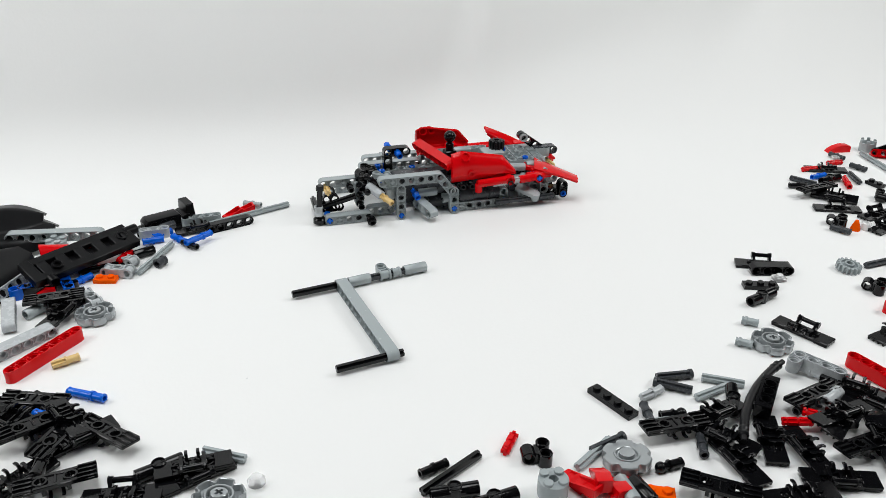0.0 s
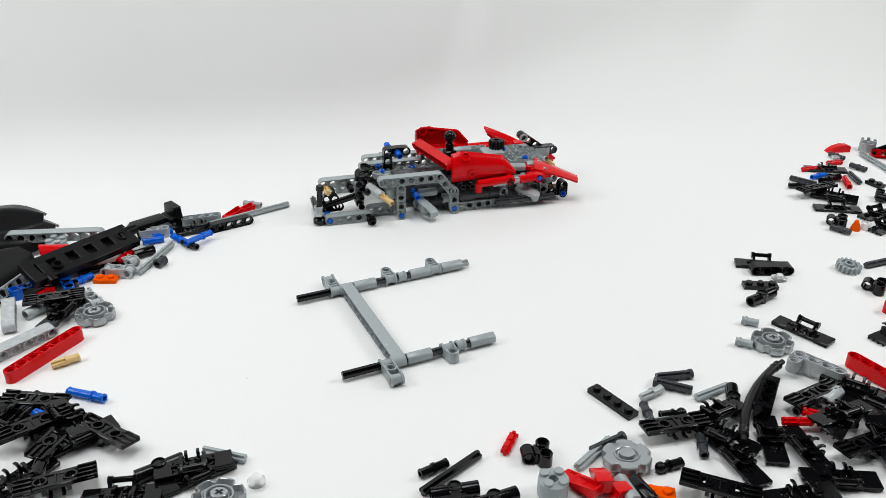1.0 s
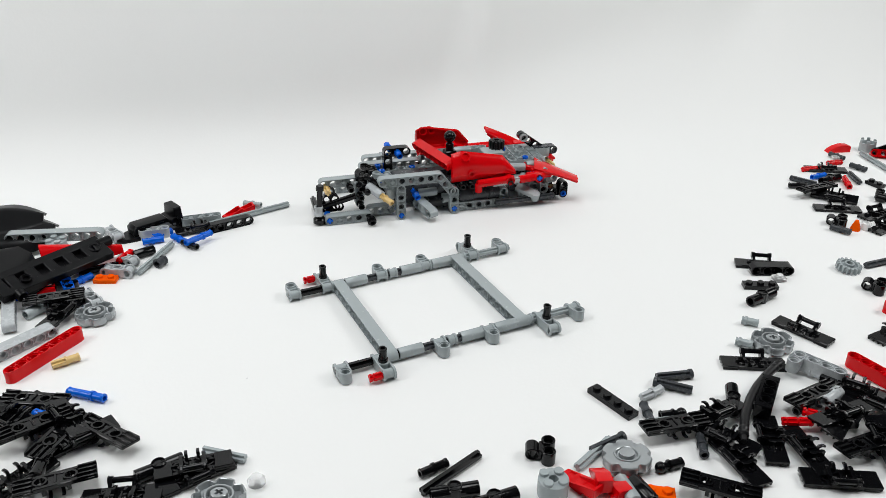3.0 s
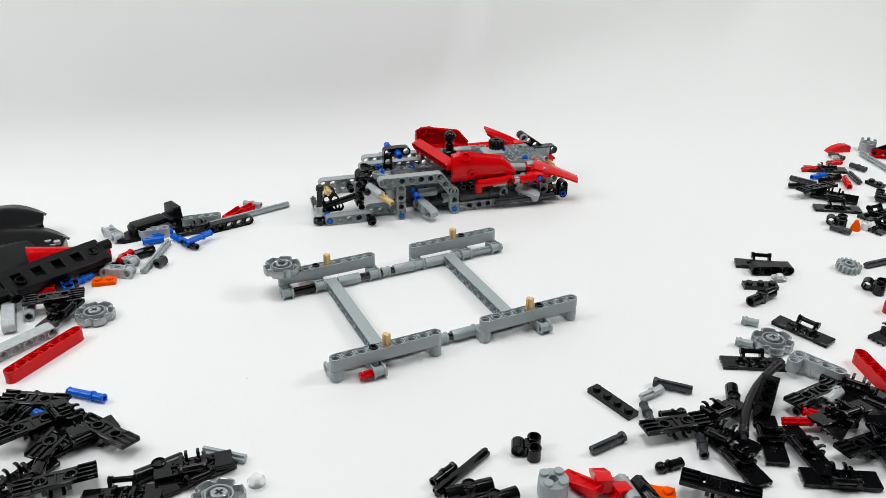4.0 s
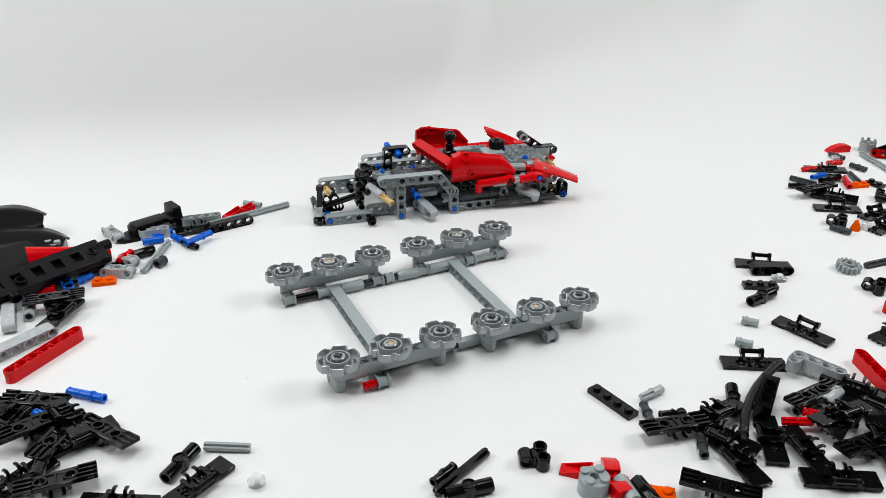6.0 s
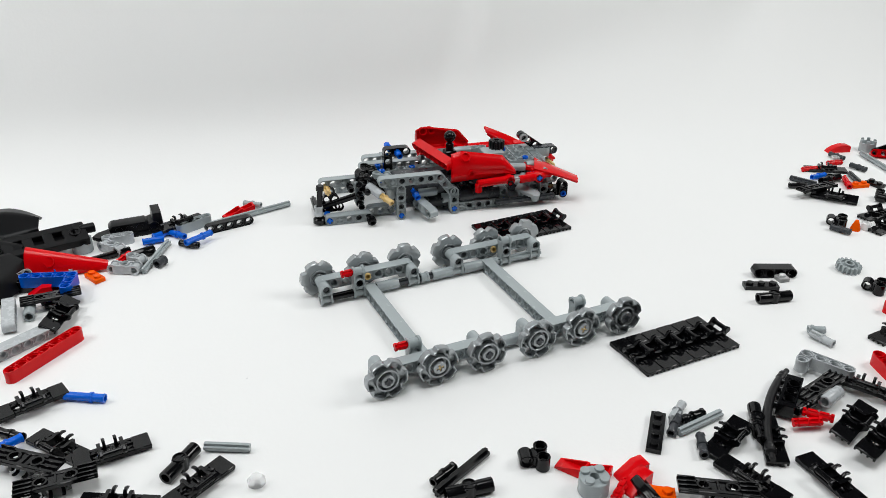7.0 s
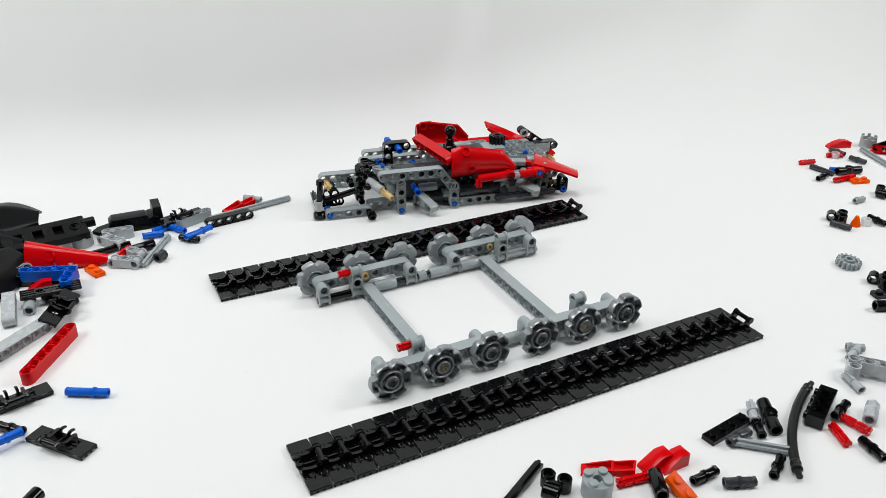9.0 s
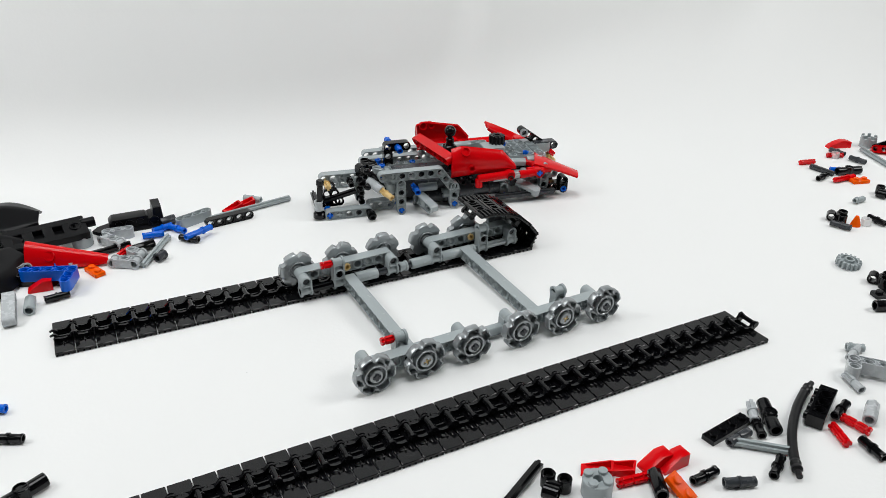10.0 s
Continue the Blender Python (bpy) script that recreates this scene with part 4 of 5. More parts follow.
panel = mould("side_panel", "red", lambda bm: (shell(bm, cheek, 30, 24, 1.6), end_plate(bm, cheek, 0.004, 1.6), collar(bm, pose(11.5, -3.6, 19.4, 48, 0, 0), 5.0, 4.0), collar(bm, pose(16, -7.9, 6.5, 90, 0, 0), 2.0, 2.4, 1.2), block(bm, 3, 52, -3, 3, -1.0, 2.0, 0.5)))
at("side_panel", panel, 102.5, -1, 29.0, Matrix(), "glossy red curved side panel")
far_cheek = lambda u, v: (0.86 * cheek(u, v)[0], -cheek(u, v)[1], cheek(u, v)[2])
far_panel = mould("side_panel_far", "red", lambda bm: (shell(bm, far_cheek, 28, 22, -1.6), end_plate(bm, far_cheek, 0.004, 1.6), collar(bm, pose(14, 4.2, 19, 80, 0, 0), 9.0, 3.2, 1.6), collar(bm, pose(6, 1.0, 20, 80, 0, 0), 5.0, 3.6), block(bm, 3, 42, -4, 3, 0.0, 3.0, 0.5), block(bm, 26, 36, -6, 4, 1.0, 6.0, 0.6)))
at("side_panel", far_panel, 90, 62, 30.0, pose(0, 0, 0, 0, -3, 0), "glossy red curved side panel")
at("beam", beam_mesh(8, "red"), 95.5, 28, 41.5, pose(0, 0, 0, -4, 0, -76) @ pose(0, 0, 0, 116, 0, 0), "red beam")
at("red_connector", mould("red_connector", "red", lambda bm: (rod(bm, circle(3.4, 18), -16, 16, 0.5, ROT_X), collar(bm, pose(12, 0, 0, 90, 0, 0), 8.4, 4.0), rod(bm, circle(3.0, 18), -7.5, 0.0, 0.4, pose(-15, 0, 0)))), 140, -8, 26.2, pose(0, 0, 0, 0, -2.5, 0), "red rod connector")
at("red_connector", mould("red_connector_b", "red", lambda bm: (rod(bm, circle(3.4, 18), -12, 10, 0.5, ROT_X), collar(bm, pose(5, 0, 0, 90, 0, 0), 8.4, 4.0))), 173, -8, 26.2, pose(0, 0, 0, 0, -3, 0), "red rod connector")
at("axle", axle_mesh(40.0, "pale_grey"), 158, -8, 25.2, pose(0, 0, 0, 0, -4, 0), "pale grey axle")
at("axle_pin", axle_pin_mesh("blue"), 178, -4.5, 26.4, PIN_Y, "blue axle pin")
at("pin", pin_mesh("black"), 152, -4.5, 24.4, PIN_Y, "black pin")
for y in (10, 54):
    at("red_connector", mould("red_bar", "red", lambda bm: (rod(bm, circle(3.2, 18), -14, 14, 0.5, ROT_X),)), 150, y if y > 20 else 60, 33, label="red rod connector")


def wing(u, v):
    """Tail fin: broad at the root, one straight edge, drawn out to a blunt tip."""
    w = 28 - 14 * u - 2.5 * math.sin(math.pi * u)
    return (39 * u, -13.0 + w * v, -3.0 * u * u + 2.0 * math.sin(math.pi * v) * (1 - 0.6 * u))


fin = mould("tail_fin", "red", lambda bm: (shell(bm, wing, 14, 8, -1.8), block(bm, -8, 4, -6, 5, -4, 0, 0.6)))
at("tail_fin", fin, 180, 9, 30.5, pose(0, 0, 0, 0, 11, -20), "glossy red tapering tail fin")


def far_blade(u, v):
    """The other fin, seen from its inner side: a long blade whose upper edge is bowed out."""
    w = 15 - 7.0 * u * u
    return (-34 * u, 6.0 * v - 4.0 * math.sin(math.pi * v), -8.0 + 21.0 * u + w * (v - 0.5) * (1 - 0.2 * u))


far_fin = mould("tail_fin_far", "red", lambda bm: (shell(bm, far_blade, 16, 10, -1.8), block(bm, -8, 6, -4, 4, -5, 1, 0.6)))
at("tail_fin", far_fin, 188, 60, 33.0, Matrix(), "glossy red tapering tail fin")
at("fin_root", mould("fin_root", "red", lambda bm: block(bm, -7, 8, -7, 7, -4, 2, 0.8)), 184, 5, 27.5, pose(0, 0, 0, 0, 8, -20), "red root of the tail fin")
at("fin_arm", mould("fin_arm", "red", lambda bm: (rod(bm, circle(3.2, 18), -11, 11, 0.5, ROT_X), rod(bm, circle(2.6, 18), -1, 9, 0.4, pose(9, 0, 0, -90, 0, 0)))), 180, -4, 26.5, label="red arm")
# right end
at("thin_beam", mould("thin_beam_black", "black", lambda bm: beam_cells(bm, 4, 6.0, Matrix.Translation((-12, 0, 0)))), 192, 46, 37.5, pose(0, 0, 0, 0, 36, 0) @ ALONG, "black beam set at a slant")
at("axle_joiner", tube_mesh(16.0, "dark_grey"), 203, 46, 27, pose(0, 0, 0, 0, 4, 0), "dark grey axle joiner")
at("bush", bush_mesh("pale_grey", 4.0), 183, 43, 43.5, PIN_Y, "pale grey bush")
at("axle_pin", axle_pin_mesh("tan"), 206, 34, 21, PIN_Y, "tan axle pin")
at("notched_axle", axle_short_mesh("red"), 208, 40, 25, PIN_Y, "red notched axle")
at("axle", axle_mesh(46.0, "dark_grey"), 164, -7, 7, Matrix(), "dark grey cross axle")
at("lever", mould("lever", "grey", lambda bm: (extrude(bm, [(-12, -3.6), (6, -3.6)] + [(6 + 3.6 * math.sin(radians(q)), -3.6 * math.cos(radians(q))) for q in range(15, 180, 15)] + [(6, 3.6), (-12, 3.6)], -1.9, 1.9, 0.4), collar(bm, pose(6, 0, -2.5), 6.0, 3.3))), 171, -8, 13.0, pose(0, 0, 0, 20, 14, -42), "grey lever arm")
at("axle", axle_mesh(14.0, "dark_grey"), 187, -8, 7.4, Matrix(), "dark grey cross axle")
at("beam", beam_mesh(3, "black"), 196, 2, 8, ALONG, "black beam")
at("beam", beam_mesh(3, "grey"), 170, 3, 14, STAND)
at("beam", beam_mesh(2, "black"), 204, -1, 10.6, STAND, "black beam")
at("pin", pin_mesh("blue"), 204, 2.6, 6.6, PIN_Y, "blue pin")
at("beam", beam_mesh(5, "black"), 196, 30, 8, ACROSS_X, "black beam")
at("beam", beam_mesh(5, "grey"), 180, 4, 20, ALONG)
at("beam", beam_mesh(3, "grey"), 186, 0, 20, STAND)


# ---- loose pieces on the paper ----
def lay(x, y, rz, z=0.0, rx=0, ry=0):
    return pose(x, y, z, 0, 0, rz) @ pose(0, 0, 0, rx, ry, 0)


def loose(name, mesh, states, label, category, group=""):
    ob = put(name, mesh, states[0][1], label, category, group)
    if len(states) > 1:
        shift(ob, states)
    return ob


def studded(name, n, mat, states, label):
    ob = loose(name, plate_mesh(n, mat), states, label, "toy plate")
    for k in range(n):
        part("stud", stud_mesh(mat), pose((-4 * (n - 1) + 8 * k) / 1000, 0, 0.0032), ob)
    return ob


def axle(length, mat, states, tone):
    return loose("axle", axle_mesh(length, mat), states, f"{tone} plastic cross axle lying on the paper", "axle", "loose axles")


def pin(mesh, states, tone):
    return loose("pin", mesh, states, f"{tone} plastic connecting pin lying on the paper", "pin", "loose pins")


def beam(n, mat, states, tone, h=8.0):
    return loose("beam", beam_mesh(n, mat, h), states, f"{tone} plastic beam with a row of holes", "beam", "loose beams")


# pieces at the foot of the white sweep, beside the black panels
def fairing(u, v):
    """A long low blade of a panel, faceted along its ridge and drawn in to a blunt tip."""
    w = 1.0 - (0.62 * ((u - 0.72) / 0.28) ** 1.6 if u > 0.72 else 0.0)
    side = 2 * v - 1
    rise = min(1.0, (1 - abs(side)) / 0.45)
    return (95 * u, 22 * side * w + 4 * u, 2.0 + 9.0 * rise * (1 - 0.55 * u * u))


body_panel = made("fairing_black", "satin_black", lambda bm: (shell(bm, fairing, 24, 18, -1.8), block(bm, 6, 70, -16, -13, 0.0, 4, 0.5), block(bm, 6, 60, 15, 18, 0.0, 4, 0.5)))
for spots in (
        [(0, lay(-0.2607, 0.3160, -12, 0.01, 24)), (6.4, lay(-0.2643, 0.3094, -12, 0.01, 24))],
        [(0, lay(-0.2529, 0.3093, -16, 0.005, 18)), (3.2, lay(-0.2444, 0.2920, -22, 0.005, 18)), (6.4, lay(-0.2762, 0.2810, -16, 0.005, 18))],
        [(0, lay(-0.2451, 0.1836, 48, 0.006, 20)), (3.2, lay(-0.2395, 0.1912, 48, 0.006, 20)), (6.4, lay(-0.2506, 0.1742, 48, 0.006, 20))]):
    loose("body_panel", body_panel, spots, "large glossy black curved body panel", "body panel", "body panels")


def red_cheek(u, v):
    a = radians(-10 + 110 * v)
    return (55 * u, -10 * math.cos(a) * (1 - 0.6 * u), 18 * math.sin(a) * (1 - 0.75 * u) + 2)


red_panel = made("loose_red_panel", "red", lambda bm: (shell(bm, red_cheek, 18, 12, 1.6), block(bm, 2, 50, -3, 3, 0.0, 3, 0.4), collar(bm, pose(16, -5, 10, 60, 0, 0), 4.0, 4.0)))
loose("red_panel", red_panel, [(0, lay(-0.1716, 0.2372, 6, 0.004)), (3.2, lay(-0.1802, 0.2392, 6, 0.003)), (6.4, lay(-0.1805, 0.2434, -18, 0.001))], "glossy red curved side panel lying on its side", "body panel", "body panels")


def slotted(bm):
    for x in (-37, 37):
        block(bm, x - 4, x + 4, -11.5, 11.5, 0, 6, 0.5)
    for k in range(5):
        x = -28 + 14 * k
        block(bm, x - 3.6, x + 3.6, -11.4, 11.4, 0.2, 5.8, 0.4)
    for y in (-8.2, 8.2):
        block(bm, -39, 39, y - 3.3, y + 3.3, 0.1, 5.9, 0.4)
    block(bm, -37, 37, -9, 9, 0.3, 1.2, 0.2)
    collar(bm, pose(43, 4.0, 3.5, 0, 90, 0), 10.0, 3.8)
    collar(bm, pose(33, 0.0, 4.4, 0, 0, 0), 4.4, 4.4)
    collar(bm, pose(-30, -13.0, 3.6, 90, 0, 0), 6.0, 3.8)
    collar(bm, pose(-21, -4.0, 6.6, 0, 0, 0), 3.0, 3.8)


slot_panel = made("slot_panel", "satin_black", slotted)
loose("slotted_panel", slot_panel, [(0, lay(-0.1455, 0.2292, 28, 0.012, 18)), (2.3, lay(-0.1655, 0.2164, 28, 0.012, 18)), (3.2, lay(-0.1678, 0.2154, 24, 0.011, 16)), (6.4, lay(-0.1798, 0.2643, 9, 0.01, 14))], "long black panel with five square slots", "slotted panel")

def guard(bm):
    base = [(-31, -1), (-27, -6), (-18, -9), (21, -9), (21, 9), (-18, 9), (-27, 5)]
    extrude(bm, base, 0, 3, 0.6)
    pad = [(-17, 0), (-18, 2), (-18, 6.5), (-15.5, 9), (10, 9), (12, 7), (12, 0)]
    extrude(bm, pad, -6.5, 6.5, 0.8, pose(0, 0, 2, 90, 0, 0))
    for x in (-11, -3, 5):
        collar(bm, pose(x, -6.6, 6.5, 90, 0, 0), 1.2, 2.9, 1.7)
    extrude(bm, [(11, 0), (20, 0), (23, 3), (22, 17), (15.5, 17), (15, 9), (11, 8)], -8.5, 8.5, 0.7, pose(0, 0, 1, 90, 0, 0))
    collar(bm, pose(15.5, -8.6, 6.8, 90, 0, 0), 2.0, 3.9)


seat = made("mudguard", "satin_black", guard)
loose("mudguard", seat, [(0, lay(-0.0800, 0.2840, 12)), (0.8, lay(-0.0905, 0.2790, 18)), (6.4, lay(-0.1050, 0.2830, 0))], "black moulded guard with a raised end", "guard")
beam(5, "black", [(0, lay(-0.0337, 0.2601, 8, 0.0037, 90))], "black", 6.0)
axle(72.0, "grey", [(0, lay(-0.0141, 0.2747, 11, 0.0024)), (6.4, lay(-0.0126, 0.2752, 12, 0.0024))], "long grey")
for spot in (lay(-0.0264, 0.2818, 16), lay(-0.0151, 0.2867, 1)):
    loose("wedge", low_wedge_mesh("red"), [(0, spot)], "small red wedge piece lying on the paper", "wedge", "red wedges")
pin(pin_mesh("grey"), [(0, lay(-0.0069, 0.2927, -42, 0.003))], "grey")
pin(pin_mesh("blue", 8, 16), [(0, lay(-0.0579, 0.2418, 27, 0.006))], "long blue")
pin(pin_mesh("blue"), [(0, lay(-0.0748, 0.2505, -63, 0.003)), (6.4, lay(-0.0747, 0.2593, -55, 0.003))], "blue")
pin(pin_mesh("blue"), [(0, lay(-0.0934, 0.2563, -4, 0.003))], "blue")
pin(pin_mesh("blue"), [(0, lay(-0.0851, 0.2652, 18, 0.003))], "blue")
pin(pin_mesh("black"), [(0, lay(-0.0689, 0.2372, -58, 0.003)), (6.4, lay(-0.0691, 0.2383, -40, 0.003))], "black")
axle(48.0, "grey", [(0, lay(-0.0958, 0.2268, 52, 0.0024)), (3.2, lay(-0.0951, 0.2296, 60, 0.0024))], "grey")
loose("bush", bush_mesh("dark_grey"), [(0, lay(-0.0936, 0.2159, 41, 0.0037))], "dark grey bush lying on the paper", "bush")
loose("axle_joiner", tube_mesh(16.0, "black"), [(0, lay(-0.1028, 0.2370, 19, 0.0037))], "black fluted axle joiner on the paper", "axle joiner")
pin(axle_pin_mesh("red", 8, 8), [(0, lay(-0.1166, 0.2310, 49, 0.006)), (6.4, lay(-0.1177, 0.2323, 50, 0.004))], "red")
loose("cross_block", cross_mesh("pale_grey", 2), [(0, lay(-0.1166, 0.2092, 60, 0.0041)), (6.4, lay(-0.1114, 0.2126, 60, 0.0041))], "pale grey cross block resting on the paper", "cross block", "loose cross blocks")
loose("cross_block", cross_mesh("pale_grey"), [(0, lay(-0.1126, 0.2235, 40, 0.0041)), (6.4, lay(-0.1071, 0.2230, 40, 0.0041))], "pale grey cross block resting on the paper", "cross block", "loose cross blocks")
loose("cross_block", cross_mesh("pale_grey", 2), [(0, lay(-0.1080, 0.2621, 0, 0.0041)), (3.0, lay(-0.1180, 0.2713, 20, 0.0041)), (6.4, lay(-0.1190, 0.2480, 35, 0.0041))], "pale grey cross block resting on the paper", "cross block", "loose cross blocks")
beam(3, "pale_grey", [(0, lay(-0.0909, 0.2672, -8, 0.004)), (6.4, lay(-0.1180, 0.2669, -2, 0.004))], "grey")
beam(4, "grey", [(0, lay(-0.0527, 0.2758, -7, 0.004)), (6.4, lay(-0.0598, 0.2709, 22, 0.004))], "grey")
orange = made("orange_tile", "clear_orange", lambda bm: (block(bm, -8, 8, -3.9, 3.9, 0, 3.2, 0.3), rod(bm, circle(2.4, 16), 3.1, 4.9, 0.2, pose(-4, 0, 0)), rod(bm, circle(2.4, 16), 3.1, 4.9, 0.2, pose(4, 0, 0))))
loose("clear_plate", orange, [(0, lay(-0.1326, 0.2086, -25)), (3.2, lay(-0.1340, 0.2056, -11)), (6.4, lay(-0.1394, 0.2152, -66))], "small clear orange plate on the paper", "clear plate", "clear pieces")
bl = bent_mesh(5, 3, -90, "blue")
loose("bent_beam", bl, [(0, lay(-0.1750, 0.2110, 9, 0.004) @ pose(-0.016, 0, 0)), (6.4, lay(-0.1683, 0.2100, -20, 0.009) @ pose(-0.016, 0, 0))], "blue L-shaped beam among the loose pieces", "beam", "loose beams")
beam(5, "black", [(0, lay(-0.1695, 0.2057, -13, 0.004)), (6.4, lay(-0.1709, 0.2126, -22, 0.004))], "black")
loose("wedge", slope_mesh("red", 2), [(0, lay(-0.1731, 0.2035, -4)), (6.4, lay(-0.1753, 0.2060, -3))], "small red wedge piece lying on the paper", "wedge", "red wedges")
loose("axle_joiner", tube_mesh(16.0, "grey"), [(0, lay(-0.1785, 0.1803, 37, 0.0037)), (3.2, lay(-0.1822, 0.1803, 85, 0.0037))], "grey fluted axle joiner on the paper", "axle joiner")
loose("cross_block", cross_mesh("pale_grey", 2), [(0, lay(-0.1470, 0.1869, 200, 0.0041)), (3.2, lay(-0.27, 0.1880, 200, 0.0041))], "pale grey cross block resting on the paper", "cross block", "loose cross blocks")
pin(pin_mesh("blue", 8, 16), [(0, lay(-0.1481, 0.2127, 29, 0.003)), (6.4, lay(-0.1495, 0.2345, 8, 0.005))], "long blue")
axle(40.0, "black", [(0, lay(-0.1295, 0.2255, 2, 0.003)), (6.4, lay(-0.1309, 0.2428, 13, 0.003))], "black")
beam(7, "pale_grey", [(0, lay(-0.2001, 0.2099, 51, 0.0055, 70)), (6.4, lay(-0.2026, 0.2170, 41, 0.0055, 70))], "pale grey")
beam(5, "pale_grey", [(0, lay(-0.1945, 0.1800, 90, 0.0042, 90))], "pale grey")
beam(7, "pale_grey", [(0, lay(-0.1925, 0.1375, 28, 0.0042, 98)), (8.66, lay(-0.1930, 0.1330, 41, 0.0042, 98)), (9.3, lay(-0.26, 0.20, 40, 0.0037, 80))], "pale grey")
beam(7, "red", [(0, lay(-0.1746, 0.1216, 39, 0.004)), (8.66, lay(-0.1722, 0.1148, 58, 0.004)), (9.3, lay(-0.1990, 0.1276, 65, 0.004)), (9.6, lay(-0.29, 0.18, 60, 0.004))], "red")
pin(pin_mesh("blue", 8, 16), [(0, lay(-0.1520, 0.0672, -41, 0.003)), (6.4, lay(-0.1526, 0.0660, -31, 0.003)), (8.4, lay(-0.1512, 0.0645, -27, 0.003)), (9.3, lay(-0.2034, 0.0725, -27, 0.003))], "long blue")
pin(pin_mesh("black"), [(0, lay(-0.1839, 0.0553, -60, 0.003)), (6.4, lay(-0.1938, 0.0499, -42, 0.003)), (9.1, lay(-0.1953, 0.0418, -25, 0.003))], "black")
pin(pin_mesh("black"), [(0, lay(-0.1654, 0.1860, 11, 0.003))], "black")
loose("axle_joiner", tube_mesh(12.0, "dark_grey"), [(0, lay(-0.0797, 0.2763, 20, 0.0037))], "dark grey fluted axle joiner beside the guard", "axle joiner")
pin(axle_pin_mesh("pale_grey", 8, 12), [(0, lay(-0.1440, 0.2310, 15, 0.003))], "pale grey")
# front of the sheet, left
loose("elbow", elbow_mesh("black"), [(0, lay(-0.1787, 0.0170, 71, 0.006, 20)), (6.2, lay(-0.1897, -0.0169, -131, 0.0037)), (9.1, lay(-0.1890, -0.0053, -151, 0.0037))], "black two-socket elbow with a pin hole", "elbow", "elbows")
loose("elbow", elbow_mesh("black"), [(0, lay(-0.1263, -0.0100, 10, 0.0037)), (5.0, lay(-0.1162, -0.0106, -136, 0.0037)), (8.6, lay(-0.24, -0.02, 10, 0.0037))], "black two-socket elbow with a pin hole", "elbow", "elbows")
axle(24.0, "grey", [(0, lay(-0.0947, -0.0121, -41, 0.0024)), (5.0, lay(-0.0921, -0.0069, -28, 0.0024)), (8.6, lay(-0.24, -0.05, 10, 0.0024))], "grey")
gem = made("clear_gem", "clear", lambda bm: (lathe(bm, [(2.0, 0), (4.6, 1.8), (4.8, 3.6), (3.0, 6.2), (0.4, 7.0)], 8),))
loose("clear_gem", gem, [(0, lay(-0.0845, -0.0389, 20)), (8.6, lay(-0.24, -0.08, 10, 0.0))], "small faceted clear plastic stud", "clear stud", "clear pieces")
pin(pin_mesh("blue"), [(0, lay(-0.1752, 0.0517, -42, 0.008)), (6.2, lay(-0.1952, 0.0382, 20, 0.006)), (9.1, lay(-0.25, 0.02, 0, 0.003))], "blue")
# front of the sheet, middle
axle(40.0, "black", [(0, lay(0.0056, -0.0730, 19, 0.0024)), (4.0, lay(0.0108, -0.0746, 24, 0.0024)), (8.3, lay(0.0303, -0.0995, 31, 0.0024))], "black")
pin(pin_mesh("black"), [(0, lay(-0.0015, -0.0671, 7, 0.003)), (4.0, lay(0.0013, -0.0730, 24, 0.003)), (7.7, lay(-0.0063, -0.0713, 57, 0.003)), (8.3, lay(0.02, -0.17, 30, 0.003))], "black")
loose("elbow", elbow_mesh("black"), [(0, lay(0.0007, -0.0866, -13, 0.0037)), (4.0, lay(0.0076, -0.0885, -7, 0.0037)), (8.3, lay(0.0, -0.16, 30, 0.0037))], "black two-socket elbow with a pin hole", "elbow", "elbows")
loose("elbow", elbow_mesh("black"), [(0, lay(0.0156, -0.0997, -3, 0.0037)), (4.9, lay(0.03, -0.19, 30, 0.0037))], "black two-socket elbow with a pin hole", "elbow", "elbows")
loose("triple_socket", triple_mesh("black"), [(0, lay(0.0541, -0.0816, -20, 0)), (1.4, lay(0.0571, -0.0811, -30, 0)), (4.0, lay(0.0518, -0.0758, -30, 0)), (4.9, lay(0.0517, -0.0833, -20, 0)), (7.4, lay(0.0419, -0.0806, 40, 0)), (8.3, lay(0.0461, -0.1030, 40, 0)), (8.66, lay(0.0473, -0.1050, 40, 0))], "black block of three round sockets", "socket block", "socket blocks")
round_brick = made("round_brick", "grey", lambda bm: (lathe(bm, [(5.5, 0), (7.6, 0.3), (7.6, 9.3), (7.3, 9.6), (2.4, 9.6), (2.3, 4)], 28),))
for spots in ([(0, lay(0.0453, -0.1046, 30)), (4.8, lay(0.0643, -0.1116, 30)), (8.66, lay(0.0632, -0.1167, 30))], [(0, lay(-0.1610, 0.2637, 10, 0.004)), (6.4, lay(-0.1439, 0.2660, 10, 0.0))]):
    rb = loose("round_brick", round_brick, spots, "grey round brick with four studs", "round brick", "round bricks")
    for k in range(4):
        part("stud", stud_mesh("grey"), pose(0.0052 * math.cos(k * TAU / 4), 0.0052 * math.sin(k * TAU / 4), 0.0096), rb)
loose("wedge", low_wedge_mesh("red"), [(0, lay(0.0592, -0.1029, -78)), (4.8, lay(0.0635, -0.0976, -43)), (6.4, lay(0.0631, -0.0946, -59)), (8.3, lay(0.0679, -0.1032, -25)), (8.66, lay(0.0716, -0.1049, -35))], "red wedge piece with a hollow underside", "wedge", "red wedges")
loose("wedge", low_wedge_mesh("red"), [(0, lay(0.0593, -0.1116, -72, 0.004)), (4.8, lay(0.0723, -0.1057, -34)), (6.4, lay(0.0714, -0.1025, -52)), (8.3, lay(0.0792, -0.1075, -31)), (8.66, lay(0.0821, -0.1088, -41))], "red wedge piece with a hollow underside", "wedge", "red wedges")
